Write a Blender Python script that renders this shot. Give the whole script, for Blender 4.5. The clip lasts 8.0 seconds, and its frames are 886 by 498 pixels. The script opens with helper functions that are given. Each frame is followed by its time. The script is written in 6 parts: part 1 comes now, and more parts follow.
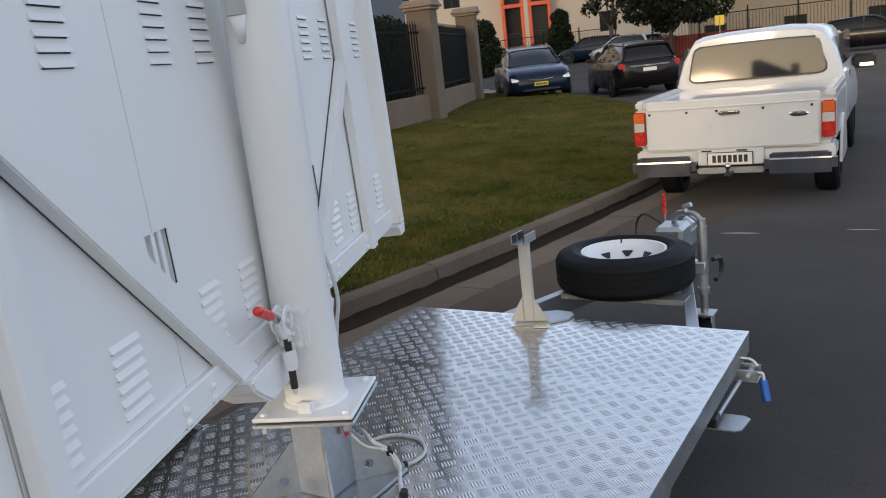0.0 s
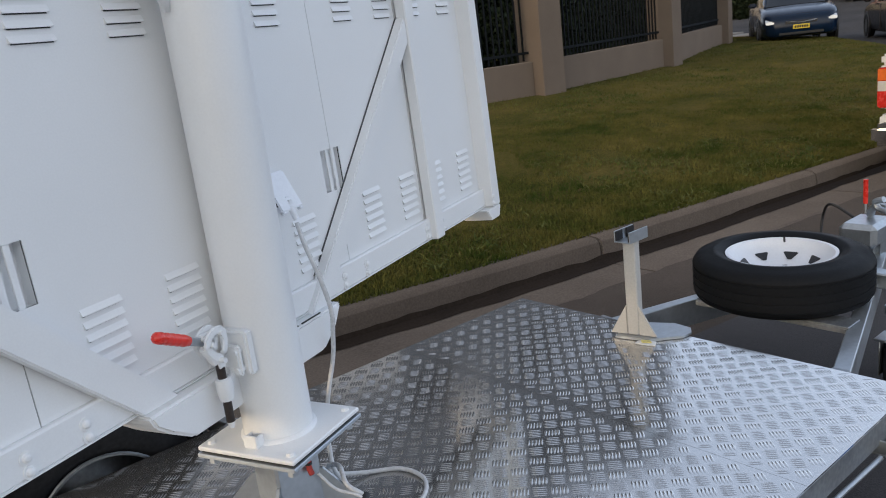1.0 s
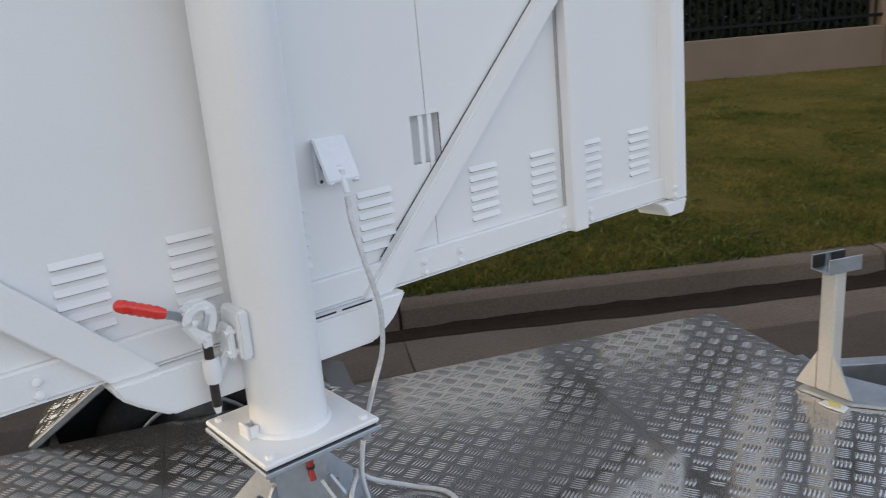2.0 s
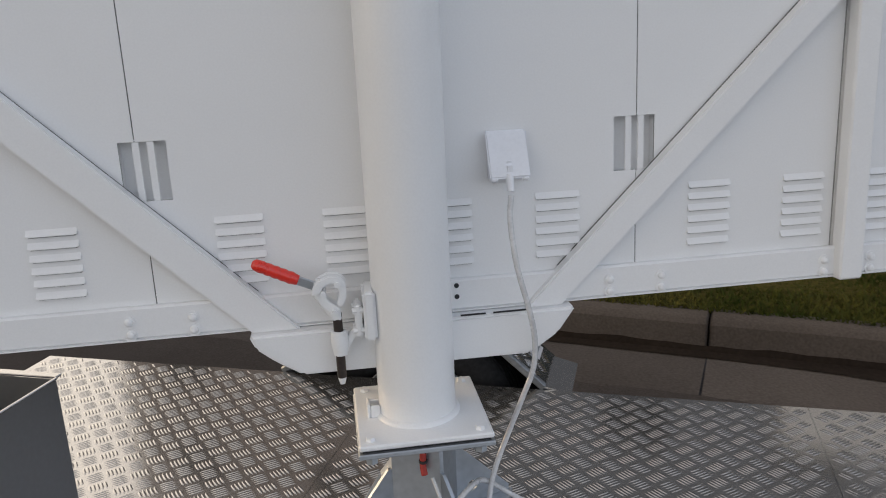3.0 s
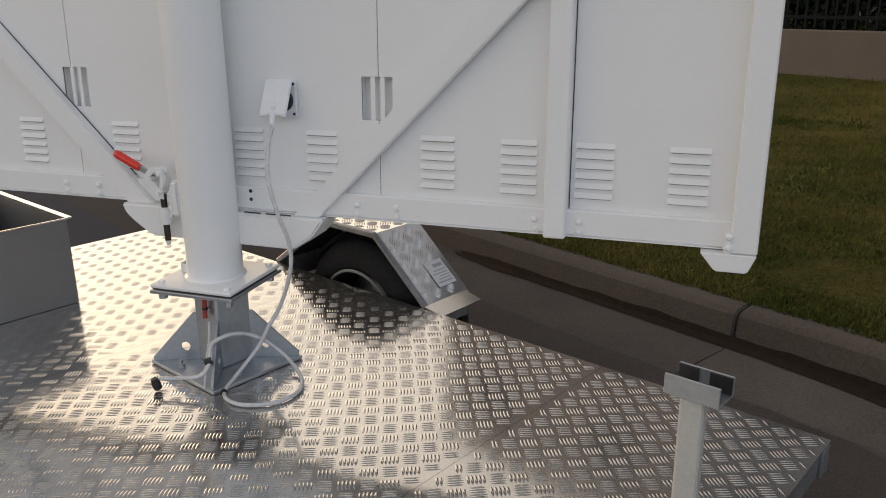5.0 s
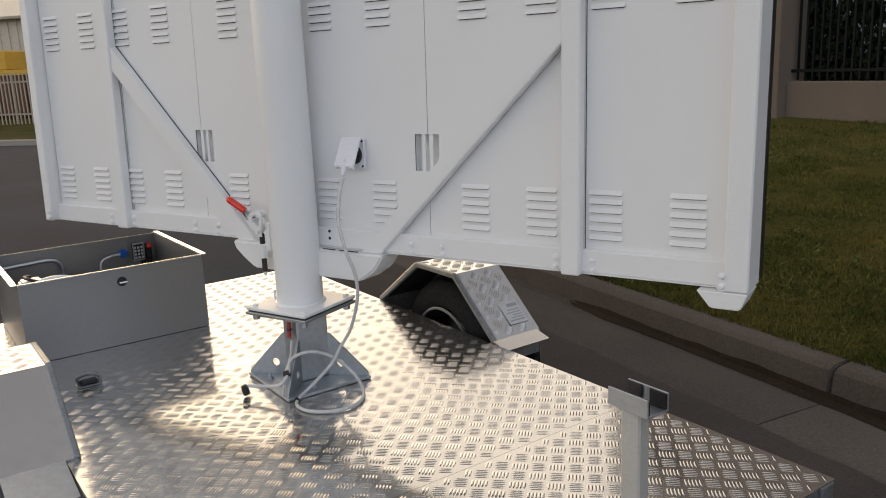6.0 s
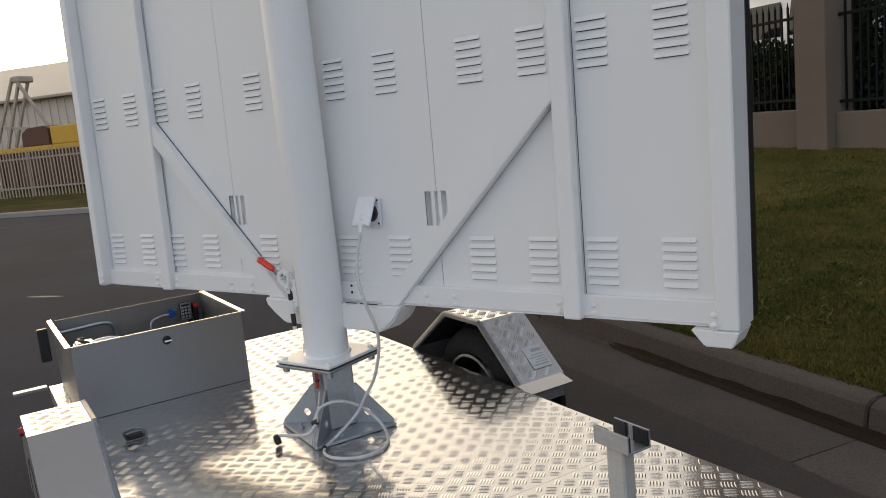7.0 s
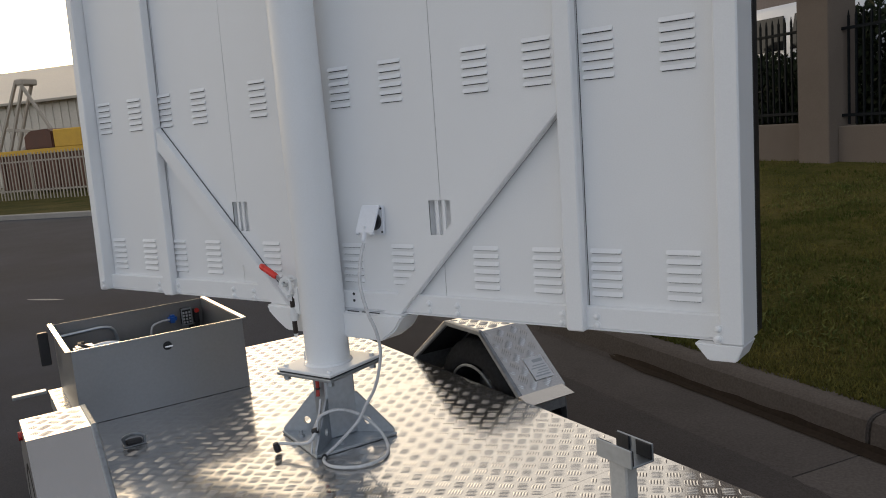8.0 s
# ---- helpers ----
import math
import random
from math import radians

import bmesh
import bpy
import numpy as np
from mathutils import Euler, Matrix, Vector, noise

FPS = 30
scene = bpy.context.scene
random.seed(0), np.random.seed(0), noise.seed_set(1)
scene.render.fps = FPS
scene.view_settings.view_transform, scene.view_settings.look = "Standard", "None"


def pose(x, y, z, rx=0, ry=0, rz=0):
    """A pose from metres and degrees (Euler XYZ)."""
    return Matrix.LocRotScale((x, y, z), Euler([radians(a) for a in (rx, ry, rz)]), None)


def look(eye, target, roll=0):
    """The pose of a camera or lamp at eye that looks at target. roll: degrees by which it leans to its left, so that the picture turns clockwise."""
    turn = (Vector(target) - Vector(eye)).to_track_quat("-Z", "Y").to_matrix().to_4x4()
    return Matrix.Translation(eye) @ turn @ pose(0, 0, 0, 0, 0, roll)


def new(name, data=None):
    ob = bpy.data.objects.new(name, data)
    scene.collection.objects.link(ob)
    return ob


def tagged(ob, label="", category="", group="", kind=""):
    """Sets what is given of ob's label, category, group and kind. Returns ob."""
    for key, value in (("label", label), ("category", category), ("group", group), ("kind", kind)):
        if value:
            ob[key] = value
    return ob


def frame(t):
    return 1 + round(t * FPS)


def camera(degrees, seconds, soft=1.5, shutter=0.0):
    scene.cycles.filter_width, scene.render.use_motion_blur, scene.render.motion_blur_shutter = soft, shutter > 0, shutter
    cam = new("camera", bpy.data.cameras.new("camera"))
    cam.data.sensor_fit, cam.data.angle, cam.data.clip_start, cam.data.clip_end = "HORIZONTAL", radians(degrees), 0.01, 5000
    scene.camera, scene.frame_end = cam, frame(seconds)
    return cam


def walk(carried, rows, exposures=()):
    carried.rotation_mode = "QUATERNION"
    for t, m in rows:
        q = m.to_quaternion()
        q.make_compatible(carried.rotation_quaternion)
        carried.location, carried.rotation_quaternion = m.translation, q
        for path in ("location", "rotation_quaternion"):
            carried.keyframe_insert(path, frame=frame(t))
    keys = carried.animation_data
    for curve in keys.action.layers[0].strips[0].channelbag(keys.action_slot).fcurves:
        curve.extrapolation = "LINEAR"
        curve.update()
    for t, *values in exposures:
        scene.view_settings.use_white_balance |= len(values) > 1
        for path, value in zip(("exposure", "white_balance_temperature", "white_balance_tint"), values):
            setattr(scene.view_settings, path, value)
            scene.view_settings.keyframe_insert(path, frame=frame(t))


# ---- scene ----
cam = camera(57.7, 8.0, soft=1.0, shutter=0.12)
PATH = [
    (0, (-1.839, -0.783, 1.507), (0.08, -0.444, 1.06), -6.5),
    (0.5, (-1.531, -1.018, 1.497), (0.31, -0.403, 1.016), -7.4),
    (1, (-1.241, -1.206, 1.502), (0.465, -0.299, 0.989), -6.9),
    (1.5, (-0.921, -1.29, 1.488), (0.675, -0.244, 0.891), -5.7),
    (2, (-0.647, -1.423, 1.455), (0.557, 0.076, 0.904), -4.5),
    (2.2, (-0.543, -1.498, 1.449), (0.41, 0.167, 0.882), -5.4),
    (3.3, (0.083, -1.544, 1.449), (-0.082, 0.375, 0.911), -0.9),
    (3.5, (0.245, -1.603, 1.447), (-0.241, 0.255, 0.889), -1.4),
    (4, (0.538, -1.8, 1.421), (-0.08, 0.035, 0.919), -3.1),
    (4.5, (0.927, -1.866, 1.445), (0.303, -0.049, 0.886), -1.5),
    (4.7, (1.091, -1.857, 1.44), (0.512, -0.045, 0.824), 0.1),
    (5.8, (1.661, -1.988, 1.449), (0.734, -0.278, 0.983), -3.6),
    (6, (1.763, -1.982, 1.446), (0.722, -0.333, 1.001), -2.5),
    (6.5, (1.919, -1.978, 1.472), (0.769, -0.384, 1.102), -5.5),
    (7, (1.958, -1.997, 1.472), (0.784, -0.41, 1.152), -5.7),
    (7.5, (1.963, -1.999, 1.48), (0.77, -0.421, 1.182), -5.4),
    (8, (1.948, -1.998, 1.476), (0.773, -0.408, 1.176), -4.9),
]
EXPOSURES = [(0, 0.36, 5480, 12), (2.2, 0.54, 5820, 12), (3.5, 0.12, 6270, 15), (5.0, 0.17, 6420, 14), (6.0, 0.28, 6400, 14), (7.0, 0.17, 6150, 13), (7.5, 0.14, 6100, 13), (8, 0.02, 6050, 13)]
walk(cam, [(t, look(eye, target, roll)) for t, eye, target, roll in PATH], EXPOSURES)

# ---- sky, sun and light ----
world = bpy.data.worlds.new("sky")
scene.world = world
world.use_nodes = True
wn = world.node_tree.nodes
sky = wn.new("ShaderNodeTexSky")
sky.sky_type = "NISHITA"
sky.sun_disc = False
SUN_LEFT, SUN_UP = 62.0, 8.5          # degrees left of the board's normal, and above the horizon
sky.sun_elevation = radians(SUN_UP)
sky.sun_rotation = radians(-SUN_LEFT)
sky.altitude, sky.air_density, sky.dust_density, sky.ozone_density = 30, 1.0, 4.0, 1.2
wn["Background"].inputs["Strength"].default_value = 0.115
wl = world.node_tree.links.new
wl(sky.outputs["Color"], wn["Background"].inputs["Color"])
cloud = wn.new("ShaderNodeBackground")       # the thin evening cloud that veils the whole sky
toward = wn.new("ShaderNodeVectorMath")      # thicker and warmer towards the low sun
toward.operation = "DOT_PRODUCT"
sky_co = wn.new("ShaderNodeTexCoord")
wl(sky_co.outputs["Generated"], toward.inputs[0])
toward.inputs[1].default_value = (-math.sin(radians(SUN_LEFT)), math.cos(radians(SUN_LEFT)), 0.25)
veil = wn.new("ShaderNodeValToRGB")
veil.color_ramp.interpolation = "EASE"
veil.color_ramp.elements[0].position, veil.color_ramp.elements[1].position = 0.0, 1.0
veil.color_ramp.elements[0].color, veil.color_ramp.elements[1].color = (0.595, 0.59, 0.59, 1), (0.875, 0.712, 0.484, 1)
half_turn = wn.new("ShaderNodeMapRange")
half_turn.inputs["From Min"].default_value, half_turn.inputs["From Max"].default_value = -0.6, 1.0
wl(toward.outputs["Value"], half_turn.inputs["Value"])
wl(half_turn.outputs[0], veil.inputs["Fac"])
wl(veil.outputs["Color"], cloud.inputs["Color"])
streak = wn.new("ShaderNodeTexNoise")        # soft streaks in the cloud
streak.inputs["Scale"].default_value, streak.inputs["Detail"].default_value, streak.inputs["Roughness"].default_value = 2.2, 5, 0.55
flat = wn.new("ShaderNodeMapping")
flat.inputs["Scale"].default_value = (1, 1, 4.0)
wl(sky_co.outputs["Generated"], flat.inputs["Vector"])
wl(flat.outputs["Vector"], streak.inputs["Vector"])
depth = wn.new("ShaderNodeMapRange")
depth.inputs["From Min"].default_value, depth.inputs["From Max"].default_value = 0.33, 0.67
depth.inputs["To Min"].default_value, depth.inputs["To Max"].default_value = 0.74, 1.20
wl(streak.outputs["Fac"], depth.inputs["Value"])
rise = wn.new("ShaderNodeSeparateXYZ")        # thick towards the horizon, thin overhead
wl(sky_co.outputs["Generated"], rise.inputs[0])
thin = wn.new("ShaderNodeMapRange")
thin.interpolation_type = "SMOOTHSTEP"
thin.inputs["From Min"].default_value, thin.inputs["From Max"].default_value = 0.15, 1.0
thin.inputs["To Min"].default_value, thin.inputs["To Max"].default_value = 1.27, 0.34
wl(rise.outputs["Z"], thin.inputs["Value"])
mass = wn.new("ShaderNodeMath")
mass.operation = "MULTIPLY"
wl(depth.outputs[0], mass.inputs[0])
wl(thin.outputs[0], mass.inputs[1])
wl(mass.outputs[0], cloud.inputs["Strength"])
both = wn.new("ShaderNodeAddShader")
wl(wn["Background"].outputs[0], both.inputs[0])
wl(cloud.outputs[0], both.inputs[1])
wl(both.outputs[0], wn["World Output"].inputs["Surface"])
sun_data = bpy.data.lights.new("sun", "SUN")
sun_data.energy, sun_data.angle, sun_data.color = 0.4, radians(6.0), (1.0, 0.63, 0.33)
sun = new("sun", sun_data)
sl, su = radians(SUN_LEFT), radians(SUN_UP)
SUN_DIR = Vector((-math.sin(sl) * math.cos(su), math.cos(sl) * math.cos(su), math.sin(su)))
sun.matrix_world = look(SUN_DIR * 60, (0, 0, 0))

# ---- materials ----
MATS = {}


def material(name, base, rough=0.5, metal=0.0, vary=0.12, scale=6.0, fine=120.0, bump=0.1, bump_scale=None, second=None,
             rough_vary=0.1, piece=0.0, emit=None, spec=0.5, coat=0.0, blotch=0.5, chalky=0.0):
    """A painted or natural surface: two scales of noise on the colour, the gloss and the relief."""
    if name in MATS:
        return MATS[name]
    m = bpy.data.materials.new(name)
    m.use_nodes = True
    nt = m.node_tree
    n, link = nt.nodes, nt.links.new
    b = n["Principled BSDF"]
    co = n.new("ShaderNodeTexCoord")
    big, small = n.new("ShaderNodeTexNoise"), n.new("ShaderNodeTexNoise")
    big.inputs["Scale"].default_value, small.inputs["Scale"].default_value = scale, fine
    big.inputs["Detail"].default_value, small.inputs["Detail"].default_value = 6, 3
    big.inputs["Roughness"].default_value = 0.65
    for t in (big, small):
        link(co.outputs["Object"], t.inputs["Vector"])
    mix = n.new("ShaderNodeMath")
    mix.operation = "MULTIPLY_ADD"
    mix.inputs[1].default_value = blotch
    half = n.new("ShaderNodeMath")
    half.operation = "MULTIPLY"
    half.inputs[1].default_value = 1 - blotch
    link(small.outputs["Fac"], half.inputs[0])
    link(big.outputs["Fac"], mix.inputs[0])
    link(half.outputs[0], mix.inputs[2])
    ramp = n.new("ShaderNodeValToRGB")
    lo = [c * (1 - vary) for c in base]
    hi = [min(1, c * (1 + vary)) for c in base] if second is None else second
    ramp.color_ramp.elements[0].position, ramp.color_ramp.elements[1].position = 0.32, 0.68
    ramp.color_ramp.elements[0].color, ramp.color_ramp.elements[1].color = (*lo, 1), (*hi, 1)
    link(mix.outputs[0], ramp.inputs["Fac"])
    col = ramp.outputs["Color"]
    if piece:
        info = n.new("ShaderNodeObjectInfo")
        hsv = n.new("ShaderNodeHueSaturation")
        mr = n.new("ShaderNodeMapRange")
        mr.inputs["To Min"].default_value, mr.inputs["To Max"].default_value = 1 - piece, 1 + piece
        link(info.outputs["Random"], mr.inputs["Value"])
        link(mr.outputs[0], hsv.inputs["Value"])
        link(col, hsv.inputs["Color"])
        col = hsv.outputs["Color"]
    link(col, b.inputs["Base Color"])
    b.inputs["Metallic"].default_value = metal
    b.inputs["Specular IOR Level"].default_value = spec
    b.inputs["Coat Weight"].default_value = coat
    b.inputs["Diffuse Roughness"].default_value = chalky
    b.inputs["Coat Roughness"].default_value = 0.06
    rr = n.new("ShaderNodeMapRange")
    rr.inputs["From Min"].default_value, rr.inputs["From Max"].default_value = 0.3, 0.7
    rr.inputs["To Min"].default_value, rr.inputs["To Max"].default_value = max(0.02, rough - rough_vary), min(1, rough + rough_vary)
    link(big.outputs["Fac"], rr.inputs["Value"])
    link(rr.outputs[0], b.inputs["Roughness"])
    if bump:
        bp = n.new("ShaderNodeBump")
        bp.inputs["Strength"].default_value = min(1, bump)
        bp.inputs["Distance"].default_value = bump_scale or 0.002
        link(small.outputs["Fac"], bp.inputs["Height"])
        link(bp.outputs["Normal"], b.inputs["Normal"])
    if emit:
        b.inputs["Emission Color"].default_value = (*emit[0], 1)
        b.inputs["Emission Strength"].default_value = emit[1]
    MATS[name] = m
    return m


def glass_material(name, tint, rough=0.03, ior=1.43):
    m = bpy.data.materials.new(name)
    m.use_nodes = True
    b = m.node_tree.nodes["Principled BSDF"]
    b.inputs["Base Color"].default_value = (*tint, 1)
    b.inputs["Roughness"].default_value = rough
    b.inputs["IOR"].default_value = ior
    b.inputs["Specular IOR Level"].default_value = 0.5
    return m


WHITE = material("white_enamel", (0.81, 0.82, 0.825), 0.42, vary=0.03, scale=2.2, fine=260, bump=0.08, bump_scale=0.0006, rough_vary=0.08)
LINER_SHADE = material("matt_black_arch_shade", (0.032, 0.033, 0.036), 0.9, vary=0.3, scale=9, fine=80, bump=0.2, spec=0.1)
WHITE_MAST = material("white_gloss_enamel", (0.80, 0.815, 0.825), 0.30, vary=0.03, scale=3, fine=220, bump=0.02, bump_scale=0.0004, rough_vary=0.03)
ALU = material("tread_aluminium", (0.545, 0.54, 0.528), 0.112, 0.88, vary=0.08, scale=3.0, fine=160, bump=0.04, bump_scale=0.0006, rough_vary=0.03)
ALU_SHEET = material("mill_aluminium_sheet", (0.29, 0.297, 0.308), 0.42, 0.80, vary=0.05, scale=3, fine=90, bump=0.02, bump_scale=0.0005, rough_vary=0.05)
GALV = material("galvanised_steel", (0.46, 0.49, 0.52), 0.42, 0.85, vary=0.12, scale=14, fine=60, bump=0.10, bump_scale=0.001, rough_vary=0.12)
GALV_DARK = material("dark_galvanised_steel", (0.30, 0.32, 0.34), 0.5, 0.75, vary=0.25, scale=9, fine=70, bump=0.12)
PRIMER = material("pale_grey_primer", (0.50, 0.49, 0.46), 0.5, vary=0.10, scale=8, fine=150, bump=0.12)
BLACK = material("black_plastic", (0.018, 0.018, 0.02), 0.5, vary=0.25, scale=12, fine=120, bump=0.2)
DARK_STEEL = material("black_painted_steel", (0.02, 0.022, 0.025), 0.45, 0.1, vary=0.3, scale=10, fine=90, bump=0.1)
FENCE_STEEL = material("dull_black_fence_steel", (0.008, 0.010, 0.012), 0.7, vary=0.3, scale=10, fine=90, bump=0.1, spec=0.12)
GAP_SHADE = material("grey_gap_shade", (0.10, 0.105, 0.11), 0.7, vary=0.2, scale=20, fine=120, bump=0.1, spec=0.2)
PLUNGER = material("dark_greased_steel", (0.045, 0.036, 0.032), 0.5, 0.4, vary=0.3, scale=30, fine=150, bump=0.1)
RUBBER = material("tyre_rubber", (0.009, 0.010, 0.012), 0.62, spec=0.17, vary=0.25, scale=10, fine=140, bump=0.25)
RED = material("red_vinyl_grip", (0.72, 0.035, 0.02), 0.32, vary=0.12, scale=25, fine=200, bump=0.1, coat=0.3)
RUST = material("dull_red_sheath", (0.36, 0.04, 0.03), 0.6, vary=0.3, scale=40, fine=150, bump=0.2)
NAVY_CASE = material("dark_blue_plastic", (0.004, 0.011, 0.045), 0.5, vary=0.2, scale=10, fine=100, bump=0.1)
BLUE = material("blue_plastic", (0.015, 0.12, 0.50), 0.4, vary=0.15, scale=20, fine=150, bump=0.1)
CABLE = material("grey_cable_sheath", (0.60, 0.605, 0.61), 0.26, vary=0.10, scale=30, fine=200, bump=0.1)
RIM_WHITE = material("white_rim_paint", (0.80, 0.82, 0.86), 0.35, vary=0.04, scale=12, fine=150, bump=0.05)
ASPHALT = material("asphalt", (0.069, 0.070, 0.077), 0.95, vary=0.40, scale=0.45, fine=170, bump=0.6, bump_scale=0.004, rough_vary=0.05, spec=0.04, chalky=0.9)
DUSTY = material("dusty_asphalt", (0.078, 0.069, 0.064), 0.95, vary=0.35, scale=0.8, fine=150, bump=0.6, bump_scale=0.004, rough_vary=0.05, spec=0.04, chalky=0.9)
CONCRETE = material("kerb_concrete", (0.125, 0.107, 0.093), 0.95, spec=0.04, vary=0.28, scale=1.6, fine=90, bump=0.5, bump_scale=0.004, rough_vary=0.05, piece=0.10, chalky=0.9)
GUTTER = material("gutter_concrete", (0.108, 0.095, 0.086), 0.95, spec=0.04, vary=0.30, scale=1.4, fine=80, bump=0.5, bump_scale=0.004, rough_vary=0.05, piece=0.10, chalky=0.9)
SILT_SHADE = material("silt_and_kerb_shade", (0.026, 0.020, 0.016), 0.9, spec=0.08, vary=0.35, scale=3, fine=60, bump=0.5, bump_scale=0.004)
PALE_KERB = material("pale_concrete", (0.30, 0.28, 0.25), 0.85, vary=0.2, scale=1.5, fine=60, bump=0.4, bump_scale=0.004)
SOIL = material("turf", (0.042, 0.062, 0.012), 0.97, spec=0.02, vary=0.45, scale=0.9, fine=35, bump=0.8, bump_scale=0.02, second=(0.128, 0.100, 0.034), blotch=0.65, chalky=0.9)
CLOVER = material("broad_weed_leaves", (0.060, 0.105, 0.020), 0.8, vary=0.4, scale=0.7, fine=14, bump=0.0, second=(0.150, 0.145, 0.045), blotch=0.6, spec=0.1)
GRASS = material("grass_blades", (0.040, 0.088, 0.015), 0.9, vary=0.45, scale=1.5, fine=9, bump=0.0, second=(0.165, 0.142, 0.042), blotch=0.85, spec=0.03)
RENDER = material("rendered_masonry", (0.185, 0.152, 0.124), 0.95, vary=0.14, scale=1.2, fine=70, bump=0.4, bump_scale=0.004, rough_vary=0.04, spec=0.08, chalky=0.8)
CAPSTONE = material("capping_stone", (0.24, 0.19, 0.145), 0.8, vary=0.2, scale=3, fine=60, bump=0.4)
LEAF = material("hedge_leaves", (0.010, 0.018, 0.006), 0.7, spec=0.2, vary=0.4, scale=2, fine=10, bump=0, second=(0.020, 0.030, 0.010))
BARK = material("bark", (0.09, 0.065, 0.045), 0.9, vary=0.3, scale=6, fine=40, bump=0.6, bump_scale=0.01)
CHROME = material("chrome", (0.75, 0.75, 0.76), 0.12, 1.0, vary=0.05, scale=6, fine=90, bump=0.0, rough_vary=0.05)
UTE_PAINT = material("white_ute_paint", (0.64, 0.66, 0.69), 0.35, vary=0.05, scale=2.5, fine=120, bump=0.04, coat=0.6)
NAVY = material("dark_blue_car_paint", (0.006, 0.016, 0.040), 0.22, 0.0, vary=0.15, scale=3, fine=100, bump=0, coat=0.0, spec=0.35, rough_vary=0.04)
CAR_BLACK = material("black_car_paint", (0.008, 0.007, 0.009), 0.22, 0.0, vary=0.15, scale=3, fine=100, bump=0, coat=0.0, spec=0.35, rough_vary=0.04)
SILVER = material("silver_car_paint", (0.42, 0.43, 0.45), 0.3, 0.6, vary=0.08, scale=3, fine=100, bump=0, coat=0.8)
GLASS = glass_material("dark_car_glass", (0.010, 0.011, 0.012), 0.05)
LAMP_RED = material("red_tail_lens", (0.46, 0.012, 0.006), 0.25, vary=0.25, scale=20, fine=150, bump=0.3, coat=0.6)
LAMP_AMBER = material("amber_lens", (0.62, 0.13, 0.012), 0.2, vary=0.15, scale=20, fine=150, bump=0.2, coat=1)
LAMP_CLEAR = material("clear_lens", (0.70, 0.70, 0.70), 0.15, 0.3, vary=0.1, scale=20, fine=150, bump=0.2, coat=1)
PLATE = material("white_number_plate", (0.75, 0.75, 0.74), 0.4, vary=0.05, scale=10, fine=100, bump=0)
PLATE_Y = material("yellow_number_plate", (0.75, 0.55, 0.03), 0.4, vary=0.05, scale=10, fine=100, bump=0)
INK = material("black_lettering", (0.02, 0.02, 0.02), 0.6, vary=0.1, bump=0)
LABEL = material("printed_label", (0.74, 0.745, 0.76), 0.4, vary=0.08, scale=20, fine=150, bump=0)
YELLOW = material("yellow_machine_paint", (0.62, 0.36, 0.03), 0.5, vary=0.18, scale=2, fine=50, bump=0.1)
BROWN = material("rusty_brown_paint", (0.11, 0.045, 0.025), 0.6, vary=0.3, scale=2, fine=40, bump=0.2)
PALING = material("pale_steel_fence", (0.40, 0.35, 0.28), 0.55, vary=0.1, scale=4, fine=60, bump=0)
CREAM = material("cream_building_render", (0.42, 0.38, 0.32), 0.85, vary=0.10, scale=0.4, fine=12, bump=0.2, bump_scale=0.01)
TERRACOTTA = material("orange_red_building_paint", (0.55, 0.10, 0.04), 0.7, vary=0.1, scale=0.6, fine=15, bump=0.1)
SHED = material("pale_shed_cladding", (0.60, 0.54, 0.45), 0.6, vary=0.10, scale=0.3, fine=9, bump=0.1)
DULL_RED = material("dull_red_panel", (0.17, 0.022, 0.016), 0.7, vary=0.15, scale=1, fine=20, bump=0.1)
SIGN_Y = material("yellow_sign_face", (0.80, 0.60, 0.02), 0.5, vary=0.05, bump=0)
LED = material("black_display_face", (0.012, 0.012, 0.014), 0.45, vary=0.2, scale=20, fine=200, bump=0.1)
SCRAP = material("faded_yellow_scrap", (0.62, 0.55, 0.20), 0.6, vary=0.3, scale=60, fine=200, bump=0.1)
WAREHOUSE = material("tan_building_render", (0.28, 0.235, 0.175), 0.85, vary=0.25, scale=0.35, fine=9, bump=0.2, bump_scale=0.01)
ROOM = glass_material("dark_window_pane", (0.02, 0.022, 0.025), 0.12, 1.22)


# ---- mesh helpers ----
def thing(name, label, category, m=None, group="", kind=""):
    ob = new(name)
    ob.empty_display_size = 0.1
    if m is not None:
        ob.matrix_world = m
    return tagged(ob, label, category, group, kind)


def part(name, bm, mat, parent=None, label="", smooth=False, angle=None):
    me = bpy.data.meshes.new(name)
    bm.normal_update()
    bm.to_mesh(me)
    bm.free()
    me.materials.append(mat)
    if smooth:
        me.shade_smooth()
        if angle:
            me.set_sharp_from_angle(angle=radians(angle))
    ob = new(name, me)
    if parent is not None:
        ob.parent = parent
    if label:
        ob["label"] = label
    return ob


def shared(name, me, m, parent):
    ob = new(name, me)
    ob.parent = parent
    ob.matrix_local = m
    return ob


def box(x0, x1, y0, y1, z0, z1, bevel=0.0, bm=None, m=None, seg=1):
    own = bmesh.new()
    bmesh.ops.create_cube(own, size=1)
    for v in own.verts:
        v.co = Vector((x0 + (v.co.x + 0.5) * (x1 - x0), y0 + (v.co.y + 0.5) * (y1 - y0), z0 + (v.co.z + 0.5) * (z1 - z0)))
    if bevel:
        bmesh.ops.bevel(own, geom=own.edges[:], offset=bevel, segments=seg, affect="EDGES", clamp_overlap=True)
    if m is not None:
        own.transform(m)
    return merge(bm, own)


